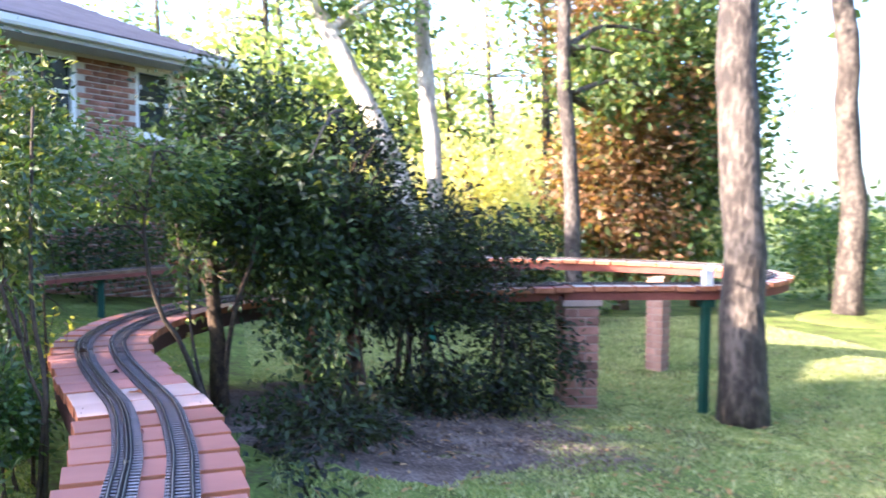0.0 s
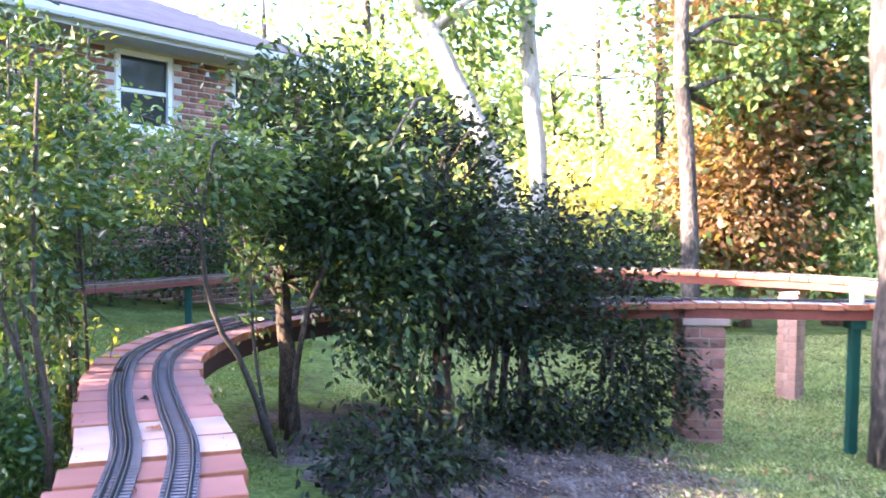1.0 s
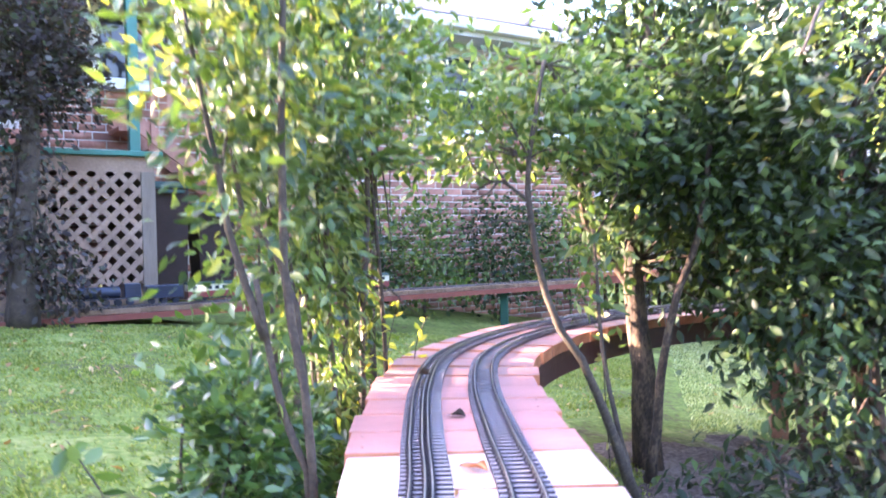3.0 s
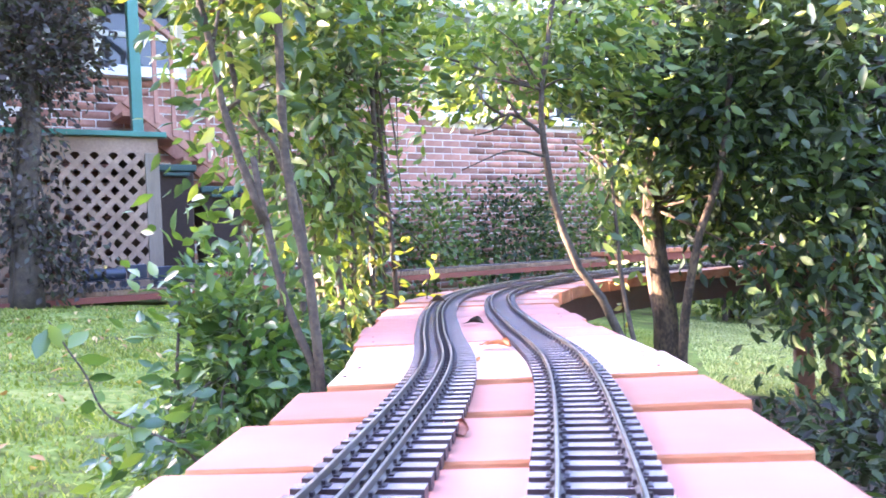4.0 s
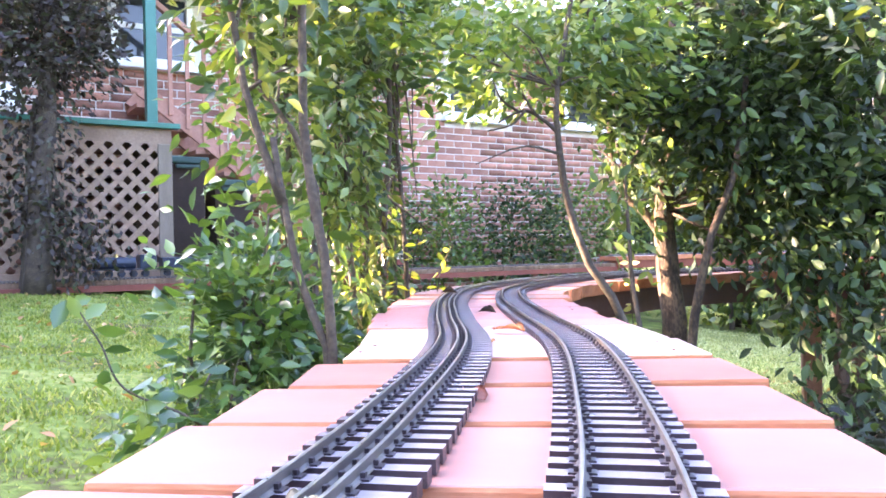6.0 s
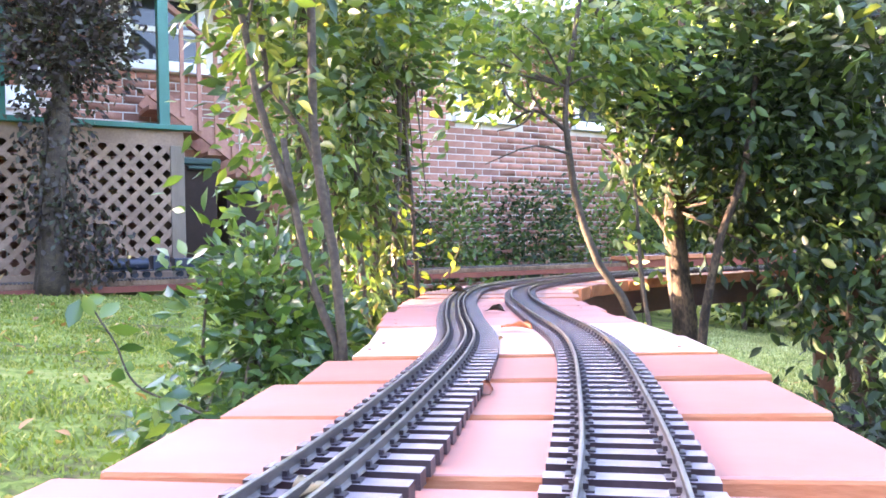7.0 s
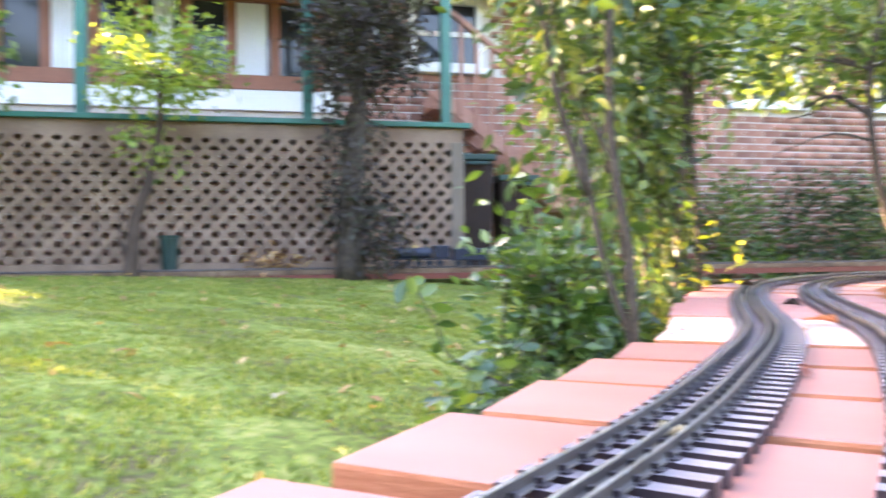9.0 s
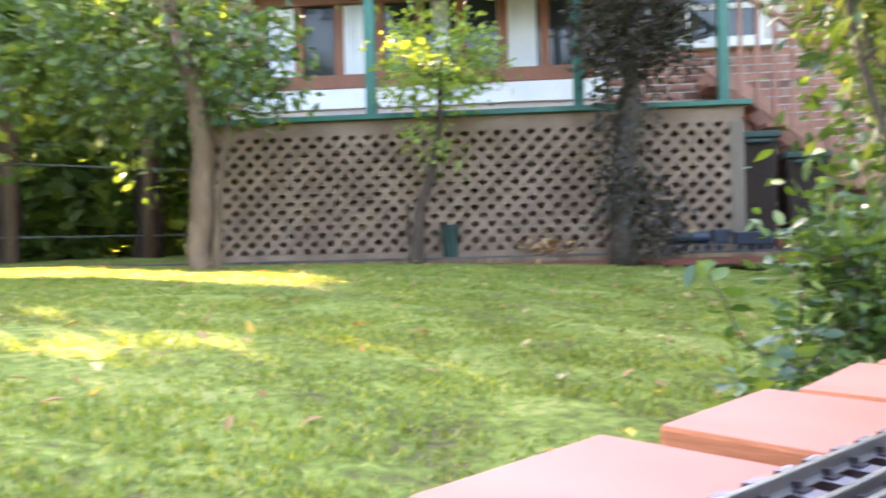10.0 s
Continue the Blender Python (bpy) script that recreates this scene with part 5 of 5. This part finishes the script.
big_tree("shade_tree", "slender grey tree beyond the railway", (4.78, 7.75, 0), [(4.8, 7.75, -0.1), (4.76, 7.85, 0.8), (4.72, 8.0, 2.4), (4.67, 8.15, 4.2), (4.6, 8.3, 7.0)], 0.12, 0.07,
         [(4.7, 8.2, 6.5, 1.6, 1.6, 1.2, 70), (5.6, 8.6, 3.6, 0.9, 0.8, 0.8, 60)], M_LEAF_FAR, 72, M_BARK_PALE)
big_tree("shade_tree", "thick pale trunk on a low mound at the lawn's far edge", (9.0, 7.6, 0), [(9.0, 7.6, -0.1), (9.0, 7.62, 1.0), (8.95, 7.7, 3.0), (8.8, 7.9, 6.0)], 0.2, 0.15,
         [(9.3, 8.3, 6.6, 2.2, 2.2, 1.4, 90)], M_LEAF_FAR, 73, M_BARK_PALE)
big_tree("leaning_tree", "leaning sunlit tree behind the thicket", (3.0, 9.5, 0), [(3.2, 9.4, -0.1), (2.95, 9.5, 1.2), (2.52, 9.7, 2.57), (1.66, 10.06, 4.33), (0.6, 10.5, 6.5)], 0.17, 0.12,
         [(0.6, 10.6, 6.2, 2.0, 1.6, 1.1, 90), (2.2, 10.2, 4.6, 1.0, 0.8, 0.7, 50)], M_LEAF_FAR, 74, M_BARK_SUN)
big_tree("forked_tree", "pale forked tree in the bright gap", (3.5, 10.4, 0), [(3.52, 10.4, -0.1), (3.46, 10.44, 2.16), (3.3, 10.66, 4.66), (3.5, 11, 7.0)], 0.15, 0.12,
         [(3.6, 11, 6.8, 1.8, 1.6, 1.0, 80)], M_LEAF_FAR, 75, M_BARK_SUN)
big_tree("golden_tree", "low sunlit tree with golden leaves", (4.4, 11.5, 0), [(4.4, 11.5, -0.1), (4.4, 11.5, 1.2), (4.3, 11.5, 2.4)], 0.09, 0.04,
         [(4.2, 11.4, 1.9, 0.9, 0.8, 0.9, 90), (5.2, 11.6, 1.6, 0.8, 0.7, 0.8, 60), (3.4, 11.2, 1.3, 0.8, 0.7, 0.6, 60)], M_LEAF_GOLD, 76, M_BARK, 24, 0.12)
big_tree("rusty_tree", "tree with rust-brown and green leaves", (6.3, 9.5, 0), [(6.3, 9.5, -0.1), (6.3, 9.5, 1.5), (6.4, 9.5, 3.2)], 0.12, 0.05,
         [(5.9, 9.2, 2.0, 0.8, 0.8, 1.0, 220), (6.6, 9.4, 3.0, 1.0, 0.9, 1.0, 220), (6.2, 9.9, 4.4, 1.1, 0.9, 0.9, 150), (6.4, 9.2, 1.2, 0.8, 0.7, 0.6, 60)], M_LEAF_RUST, 77, M_BARK, 24, 0.12)
big_tree("broadleaf_tree", "broad green tree beyond the lawn", (7.8, 9.6, 0), [(7.8, 9.6, -0.1), (7.8, 9.6, 1.5), (7.8, 9.6, 3.5)], 0.14, 0.06,
         [(7.6, 9.3, 2.6, 1.0, 0.9, 1.1, 230), (7.4, 9.4, 4.2, 1.3, 1.0, 0.9, 230), (7.7, 9.1, 1.1, 0.8, 0.7, 0.6, 60)], M_LEAF_FAR, 78, M_BARK, 24, 0.12)
for k, (x, y, z, r, m) in enumerate(((10.5, 9.8, 0.8, 1.1, 70), (12.5, 8.5, 0.9, 1.2, 70), (13.5, 6.5, 0.9, 1.2, 70), (5.0, 9.2, 0.7, 0.9, 60), (2.0, 9.4, 0.9, 1.1, 70), (0.9, 9.0, 1.0, 0.8, 60), (2.4, 8.8, 0.6, 0.7, 90), (3.4, 8.9, 0.55, 0.7, 90), (4.3, 9.0, 0.6, 0.7, 90))):
    plant("border_shrub", "leafy green shrub along the garden edge", "shrub", (x, y, gz(x, y)), [(x, y, z, r, r * 0.8, 0.9, m)], 24, 0.11, M_LEAF_DARK if k > 5 else (M_LEAF_FAR, M_LEAF_MID)[k % 2], stem_set([(x, y)], 1.2, 0.2, 80 + k, 0.03), LEAF_COARSE, 0.2, 0.4, 80 + k, group="shrubs round the garden")

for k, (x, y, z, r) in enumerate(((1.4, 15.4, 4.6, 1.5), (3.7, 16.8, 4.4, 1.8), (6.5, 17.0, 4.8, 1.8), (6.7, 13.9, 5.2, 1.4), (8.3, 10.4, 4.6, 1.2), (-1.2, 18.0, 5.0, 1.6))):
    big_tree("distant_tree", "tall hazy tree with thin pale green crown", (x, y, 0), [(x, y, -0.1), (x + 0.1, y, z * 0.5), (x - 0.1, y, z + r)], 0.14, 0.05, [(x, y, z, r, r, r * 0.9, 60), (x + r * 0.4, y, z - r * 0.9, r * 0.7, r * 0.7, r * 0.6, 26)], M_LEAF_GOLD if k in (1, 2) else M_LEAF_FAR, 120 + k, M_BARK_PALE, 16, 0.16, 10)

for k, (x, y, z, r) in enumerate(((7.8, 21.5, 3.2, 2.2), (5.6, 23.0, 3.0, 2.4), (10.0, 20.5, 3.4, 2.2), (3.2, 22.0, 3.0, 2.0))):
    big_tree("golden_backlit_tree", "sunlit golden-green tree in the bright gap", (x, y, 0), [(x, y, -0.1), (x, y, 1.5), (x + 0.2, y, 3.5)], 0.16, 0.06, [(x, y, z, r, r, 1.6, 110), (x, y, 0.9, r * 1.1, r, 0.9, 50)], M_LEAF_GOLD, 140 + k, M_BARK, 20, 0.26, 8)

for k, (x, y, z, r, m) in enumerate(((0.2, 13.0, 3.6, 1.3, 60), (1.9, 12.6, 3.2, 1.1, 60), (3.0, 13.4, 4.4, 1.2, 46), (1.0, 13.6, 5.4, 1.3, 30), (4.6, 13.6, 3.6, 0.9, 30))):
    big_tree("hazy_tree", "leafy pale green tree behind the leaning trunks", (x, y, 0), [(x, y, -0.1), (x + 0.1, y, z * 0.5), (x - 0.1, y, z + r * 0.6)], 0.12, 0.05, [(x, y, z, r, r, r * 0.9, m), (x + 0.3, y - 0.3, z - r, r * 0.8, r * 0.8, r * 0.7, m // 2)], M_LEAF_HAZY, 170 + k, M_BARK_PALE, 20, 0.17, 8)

# far woods all round, thin towards the bright side
def woods(name, label, spans, leaf, seed, extra=(), size=0.24):
    """A belt of trees as one mass of leaves: spans are (from, to, distance, height, clumps) in degrees to the left of north."""
    rng = np.random.default_rng(seed)
    blobs = list(extra)
    for a0, a1, dist, top, many in spans:
        for a in np.arange(a0, a1, 6.0 * 14 / dist):
            yaw, d = radians(a), dist * rng.uniform(0.92, 1.2)
            x, y = -math.sin(yaw) * d, math.cos(yaw) * d
            for zc in np.arange(0.8, top * rng.uniform(0.85, 1.25), 1.4):
                blobs.append((x + rng.uniform(-0.8, 0.8), y + rng.uniform(-0.8, 0.8), gz(x, y) + zc, 1.5, 1.5, 1.0, many))
    at, _ = crown_places(blobs, 22, rng, 0.4, lambda q: lets_sun_in(q, 0.07))
    return tagged(new(name, leaves(name, at, size, leaf, LEAF_COARSE, rng, 0.4)), label, "woods", kind="stuff")


woods("far_woods", "green woodland edge round the garden", [(-60, -30, 19, 1.6, 22), (3, 20, 19, 3.6, 22), (20, 48, 17, 3.2, 22)], M_LEAF_FAR, 99)
# the last two spans are mostly out of view, sized to block low sun
woods("west_woods", "dark green woodland beyond the wire fence", [(42, 82, 13.5, 4.2, 80), (80, 112, 12.5, 4.0, 80), (112, 130, 12.5, 3.6, 60)], M_LEAF_SOFT, 98)
# pale outer row stands in for a sunlit clearing behind the fence
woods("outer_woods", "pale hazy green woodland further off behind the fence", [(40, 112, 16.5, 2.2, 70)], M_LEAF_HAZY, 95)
# crowns placed to screen lawn and deck from the sun, mostly unseen
woods("near_canopy", "backlit yellow-green branches over the lawn edge, added as a sun screen", [], M_LEAF_FAR, 96, [(-7.2, -1.4, 2.9, 0.9, 0.85, 0.8, 150), (-7.3, 0.1, 3.0, 0.9, 0.9, 0.85, 180), (-7.3, 1.4, 3.2, 0.8, 0.8, 0.8, 150)], 0.14)
# unseen belt behind the viewpoint, added tall to hold back sky light
woods("rear_sky_screen", "unseen trees closing the garden behind, raised to cut sky light", [(130, 300, 12.5, 5.0, 40)], M_LEAF_MID, 97)

for x_ in (0.85, 2.69):
    wooden_post("short green painted post under the beam by the house", *hw(x_, TY, 0)[:2], 0.953, 0.03, M_GREEN_DARK)

for x_, y_, r_ in ((-10.3, 1.05, 0.17), (-10.5, 2.72, 0.2)):
    big_tree("woodland_tree", "dark straight trunk at the wood's edge behind the fence", (x_, y_, 0.9), [(x_, y_, 0.7), (x_ + 0.04, y_, 1.6), (x_, y_ + 0.05, 2.6), (x_ - 0.1, y_, 3.5)], r_, r_ * 0.5, [(x_, y_, 3.2, 0.9, 0.9, 0.7, 60)], M_LEAF_MID, 190 + int(r_ * 100), M_BARK_DARK, 20, 0.14)

# small fittings by the far railway
p_, d_, z_ = deck_at(7.16)
jb = thing("junction_box", "small white box fixed on top of the red beam", "box", pose(p_[0], p_[1] - 0.05, z_ + 0.0005))
part("body", boxed(-0.035, -0.03, 0, 0.035, 0.03, 0.1, bevel=0.006), M_WHITE, jb)
part("lid", boxed(-0.039, -0.034, 0.1005, 0.039, 0.034, 0.112, bevel=0.003), M_WHITE, jb)
stake = thing("garden_stake", "short pale wooden stake on the far lawn", "stake", pose(7.9, 8.6, -0.02))
part("shaft", tube([(0, 0, 0), (0.01, 0, 0.2), (0, 0.01, 0.46)], [0.05, 0.047, 0.045], 10), M_POSTWOOD, stake)
mound = bmesh.new()
bmesh.ops.create_uvsphere(mound, u_segments=24, v_segments=12, radius=1.0)
for v in mound.verts:
    v.co = Vector((v.co.x * 0.75, v.co.y * 0.75, v.co.z * 0.14)) * (1 + 0.08 * math.sin(v.co.x * 7 + v.co.y * 5))
mo = new("soil_mound", mesh_of(mound, "soil_mound", M_EARTHLAWN, True))
mo.location = (9.0, 7.6, -0.02)
tagged(mo, "low grassy mound round the foot of a tree", "mound")

# field fence beyond the lawn
fence = thing("wire_fence", "plain post and wire fence beyond the lawn", "fence")
for k, (x, y) in enumerate([(-9.9, 3.9), (-9.82, 2.5), (-9.73, 1.0), (-9.6, -2.0)]):
    part("post", tube([(x, y, 0.8), (x, y, 2.95)], [0.06, 0.055], 8), M_BARK, fence)
for z in (1.25, 2.05, 2.9):
    part("wire", tube([(-9.9, 3.9, z), (-9.82, 2.5, z), (-9.73, 1.0, z), (-9.6, -2.0, z)], [0.012] * 4, 6), M_FENCE, fence)

# ---- lawn and litter ----
BED = (1.05, 2.4, 1.05, 1.15)


def bed_reach(x, y):
    """Distance from the middle of the planting bed, 1 at its ragged edge."""
    a = np.arctan2(y - BED[1], x - BED[0])
    r = 1 + 0.07 * np.sin(3 * a + 1) + 0.05 * np.sin(7 * a) + 0.03 * np.sin(13 * a + 2)
    return np.hypot((x - BED[0]) / BED[2], (y - BED[1]) / BED[3]) / r


def blades(name, x0, x1, y0, y1, n, size, seed, keep=None, material=M_GRASS):
    rng = np.random.default_rng(seed)
    x, y = rng.uniform(x0, x1, n), rng.uniform(y0, y1, n)
    f = np.sin(x * 3.1 + y * 1.7) + np.sin(x * 1.3 - y * 4.1) + rng.normal(size=n) * 0.9
    ok = f > -1.7
    if keep is not None:
        ok &= keep(x, y)
    x, y = x[ok], y[ok]
    at = np.stack([x, y, ground_z(x, y) - 0.004], 1)
    n = len(at)
    yv = np.stack([rng.normal(size=n) * 0.5, rng.normal(size=n) * 0.5, np.ones(n)], 1)
    yv /= np.linalg.norm(yv, axis=1)[:, None]
    a = rng.uniform(0, 2 * math.pi, n)
    xv = np.stack([np.cos(a), np.sin(a), np.zeros(n)], 1)
    h = size * rng.uniform(0.5, 1.4, n)
    w = 0.0027 * rng.uniform(0.8, 1.6, n)
    bend = np.stack([np.sin(a), -np.cos(a), np.zeros(n)], 1)
    p0, p1 = at - xv * w[:, None], at + xv * w[:, None]
    p2 = at + yv * h[:, None] * 0.6 + xv * w[:, None] * 0.7
    p3 = at + yv * h[:, None] + bend * h[:, None] * 0.35
    v = np.stack([p0, p1, p2, p3], 1).reshape(-1, 3)
    k = np.arange(n)[:, None] * 4
    ob = new(name, fast_mesh(name, v, [k + np.array([0, 1, 2]), k + np.array([0, 2, 3])], material))
    return tagged(ob, "short patchy lawn grass", "grass", kind="stuff")


def away(x, y):
    q = line[::6]
    d = np.min(np.hypot(x[:, None] - q[None, :, 0], y[:, None] - q[None, :, 1]), axis=1)
    front = (np.array([x + 2.95, y - 4.2]).T @ np.array([-math.sin(radians(47)), math.cos(radians(47))]))
    return (d > 0.24) & (front < -0.42)


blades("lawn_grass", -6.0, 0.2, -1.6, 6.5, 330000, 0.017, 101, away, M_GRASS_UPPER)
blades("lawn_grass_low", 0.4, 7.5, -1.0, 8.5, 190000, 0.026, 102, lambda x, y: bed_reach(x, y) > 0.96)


def planting_bed():
    """Bare soil under the thicket, a thin uneven layer lying on the ground."""
    rng = np.random.default_rng(61)
    bm = bmesh.new()
    rings = []
    for k in np.linspace(0.02, 1.0, 16):
        ring = []
        for a in np.linspace(0, 2 * math.pi, 72, endpoint=False):
            x, y = BED[0] + BED[2] * k * math.cos(a), BED[1] + BED[3] * k * math.sin(a)
            q = k / float(bed_reach(np.array(x), np.array(y)))
            x, y = BED[0] + BED[2] * k * q * math.cos(a), BED[1] + BED[3] * k * q * math.sin(a)
            ring.append(bm.verts.new((x, y, gz(x, y) + 0.016 * (1 - k ** 6) - 0.004 + rng.uniform(-0.004, 0.004))))
        rings.append(ring)
    for a, b in zip(rings, rings[1:]):
        for i in range(72):
            bm.faces.new((a[i], a[(i + 1) % 72], b[(i + 1) % 72], b[i]))
    bm.faces.new(rings[0])
    bmesh.ops.recalc_face_normals(bm, faces=bm.faces)
    return tagged(new("planting_bed", mesh_of(bm, "planting_bed", M_HUMUS, True)), "bare brown soil under the evergreen thicket", "soil", kind="structure")


planting_bed()


def litter(name, n, x0, x1, y0, y1, size, seed, material=M_DRY, label="scattered dry brown leaves on the lawn"):
    rng = np.random.default_rng(seed)
    x, y = rng.uniform(x0, x1, n), rng.uniform(y0, y1, n)
    ok = away(x, y)
    at = np.stack([x, y, ground_z(x, y) + 0.022], 1)[ok]
    ob = new(name, leaves(name, at, size, material, LEAF_FINE, rng, 0.9))
    return tagged(ob, label, "leaves", kind="stuff")


litter("fallen_leaves", 700, -5.5, 0, -1, 5, 0.045, 103)
litter("fallen_leaves_low", 900, 0.5, 5, 0.5, 5, 0.05, 104)
litter("leaf_mould", 3600, 0.6, 2.5, 1.6, 3.3, 0.035, 105, M_MOULD, "brown leaf mould and twigs under the thicket")


def dry_leaf(label, at, size, yaw, material, seed):
    """A curled fallen leaf with a midrib fold and upturned rim."""
    rnd = random.Random(seed)
    bm = bmesh.new()
    n = 9
    rows = []
    for i in range(n):
        t = i / (n - 1)
        w = math.sin(math.pi * min(1, t * 0.96 + 0.02)) ** 0.8 * 0.32
        rows.append([bm.verts.new((sgn * w + rnd.uniform(-0.02, 0.02), t - 0.5, abs(sgn) ** 2 * w * 0.9 * (0.6 + 0.5 * math.sin(t * 6 + seed)) + 0.06 * math.sin(t * 3))) for sgn in (-1, -0.5, 0, 0.5, 1)])
    for a, b in zip(rows, rows[1:]):
        for k in range(4):
            bm.faces.new((a[k], a[k + 1], b[k + 1], b[k]))
    bmesh.ops.solidify(bm, geom=list(bm.faces), thickness=0.02)
    bmesh.ops.scale(bm, vec=(size, size, size), verts=bm.verts)
    ob = new("dry_leaf", mesh_of(bm, "dry_leaf", material, True))
    ob.matrix_world = Matrix.Translation(at) @ Matrix.Rotation(radians(yaw), 4, "Z")
    return tagged(ob, label, "leaf", "dry leaves on the deck")


dry_leaf("curled orange-brown dry leaf lying between the tracks", (-0.077, 0.548, 1.012), 0.05, 70, M_ORANGELEAF, 1)
dry_leaf("small grey crumpled leaf on the boards", (-0.078, 0.43, 1.0105), 0.02, 20, M_DRY, 2)
dry_leaf("reddish dry leaf against the ties", (-0.012, 0.043, 1.0135), 0.028, 40, M_REDLEAF, 3)
dry_leaf("pale dry leaf caught between the rails", (-0.014, -0.257, 1.023), 0.022, 150, M_PALELEAF, 4)
dry_leaf("upright grey-brown leaf in the grass", (-1.16, 0.61, 0.8), 0.06, 30, M_PALELEAF, 7)
dry_leaf("yellow leaf lying in the grass", (-0.82, 0.42, 0.765), 0.05, 60, M_YELLOWLEAF, 8)
dry_leaf("brown dry leaf on the track", (-0.355, 1.31, 1.022), 0.045, 100, M_STEM, 5)
dry_leaf("dark dry leaf on the boards", (-0.186, 0.92, 1.0075), 0.04, 85, M_STEM, 6)


# ---- the train on the house-side track ----
def wheel(parent_ob, x, r):
    for sgn in (-1, 1):
        bm = bmesh.new()
        bmesh.ops.create_cone(bm, cap_ends=True, segments=14, radius1=r, radius2=r, depth=0.006, matrix=Matrix.Translation((x, sgn * 0.0235, r)) @ Matrix.Rotation(radians(90), 4, "X"))
        part("wheel", bm, M_LOCO, parent_ob)


def locomotive(x):
    t = thing("steam_locomotive", "dark blue model steam locomotive with tender", "model train", H @ pose(x, TY, 0.9978))
    bm = bmesh.new()
    bmesh.ops.create_cone(bm, cap_ends=True, segments=20, radius1=0.036, radius2=0.036, depth=0.24, matrix=Matrix.Translation((0.15, 0, 0.085)) @ Matrix.Rotation(radians(90), 4, "Y"))
    part("boiler", bm, M_LOCO, t, smooth=False)
    part("running_board", boxed(0.0, -0.05, 0.042, 0.4, 0.05, 0.05), M_LOCO, t)
    part("cab", boxed(0.29, -0.05, 0.0505, 0.39, 0.05, 0.135, bevel=0.006), M_LOCO, t)
    for xx, r, h in ((0.06, 0.012, 0.15), (0.16, 0.014, 0.138), (0.23, 0.01, 0.132)):
        bm = bmesh.new()
        bmesh.ops.create_cone(bm, cap_ends=True, segments=12, radius1=r, radius2=r * 0.8, depth=h - 0.112, matrix=Matrix.Translation((xx, 0, (h + 0.112) / 2)))
        part("chimney" if xx < 0.1 else "dome", bm, M_BRASS if 0.1 < xx < 0.2 else M_LOCO, t)
    for k in range(5):
        wheel(t, 0.05 + 0.07 * k, 0.02)
    part("tender", boxed(0.42, -0.048, 0.035, 0.65, 0.048, 0.115, bevel=0.006), M_LOCO, t)
    for k in range(3):
        wheel(t, 0.46 + 0.075 * k, 0.018)
    return t


def coach():
    t = thing("railway_coach", "cream and maroon model passenger coach", "model train", None, "coaches of the train")
    part("lower_body", boxed(0, -0.045, 0.025, 0.48, 0.045, 0.066, bevel=0.003), M_MAROON, t, "maroon lower side")
    part("upper_body", boxed(0.001, -0.044, 0.0661, 0.479, 0.044, 0.108, bevel=0.003), M_CREAM, t, "cream upper side")
    for k in range(9):
        part("window_pane", boxed(0.03 + 0.048 * k, -0.0452, 0.075, 0.058 + 0.048 * k, 0.0452, 0.098), M_GLASS, t)
    bm = bmesh.new()
    n_ = 10
    e = [[bm.verts.new((x, -0.05 + 0.1 * i / n_, 0.1085 + 0.016 * math.sin(math.pi * i / n_))) for i in range(n_ + 1)] for x in (-0.003, 0.483)]
    for i in range(n_):
        bm.faces.new((e[0][i], e[1][i], e[1][i + 1], e[0][i + 1]))
    bm.faces.new(e[0][::-1])
    bm.faces.new(e[1])
    bm.faces.new((e[0][0], e[0][-1], e[1][-1], e[1][0]))
    part("roof", bm, M_BIN, t, "dark curved roof")
    for k in (0.07, 0.11, 0.37, 0.41):
        wheel(t, k, 0.016)
    part("underframe", boxed(0.03, -0.03, 0.014, 0.45, 0.03, 0.0249), M_LOCO, t)
    return t


LOCO_X = -0.57
locomotive(LOCO_X)
first = coach()
first.matrix_world = H @ pose(LOCO_X + 0.68, TY, 0.9978)
for k in range(1, 3):
    copy_thing(first, H @ pose(LOCO_X + 0.68 + 0.5 * k, TY, 0.9978))

# ---- bricks of the house wall ----
BL, BH, JX, JZ = 0.2, 0.0575, 0.01, 0.0102
brick_me = mesh_of(boxed(0, 0, 0, BL, 0.05, BH), "brick", M_BRICK)
cells = []
row = 0
z = 0.26
while z + BH < EAVE:
    x = X0 + (0.105 if row % 2 else 0.0)
    while x + BL < X1:
        if not any(x + BL > h[0] - 0.0 and x < h[1] and z + BH > h[2] - 0.06 and z < h[3] for h in HOLES):
            cells.append((x, z))
        x += BL + JX
    z += BH + JZ
    row += 1
close = sorted(cells, key=lambda c: (c[0] - 1.6) ** 2 / 6 + (c[1] - 2.0) ** 2)[:300]
for x, z in close:
    ob = new("brick", brick_me)
    ob.parent = core
    ob.matrix_parent_inverse = Matrix()
    ob.location = (x, WALL_Y - 0.002 + rb.uniform(-0.0015, 0.0015), z)
chosen = set(close)
bv = np.array([v.co for v in brick_me.vertices])
bf = np.array([p.vertices for p in brick_me.polygons])
vs, fs = [], []
for c in cells:
    if c not in chosen:
        fs.append(bf + len(bv) * len(vs))
        vs.append(bv + (c[0], WALL_Y - 0.002 + rb.uniform(-0.0015, 0.0015), c[1]))
ob = new("more_bricks", fast_mesh("more_bricks", np.concatenate(vs), [np.concatenate(fs)], M_BRICKS))
ob.parent = core
tagged(ob, kind="stuff")
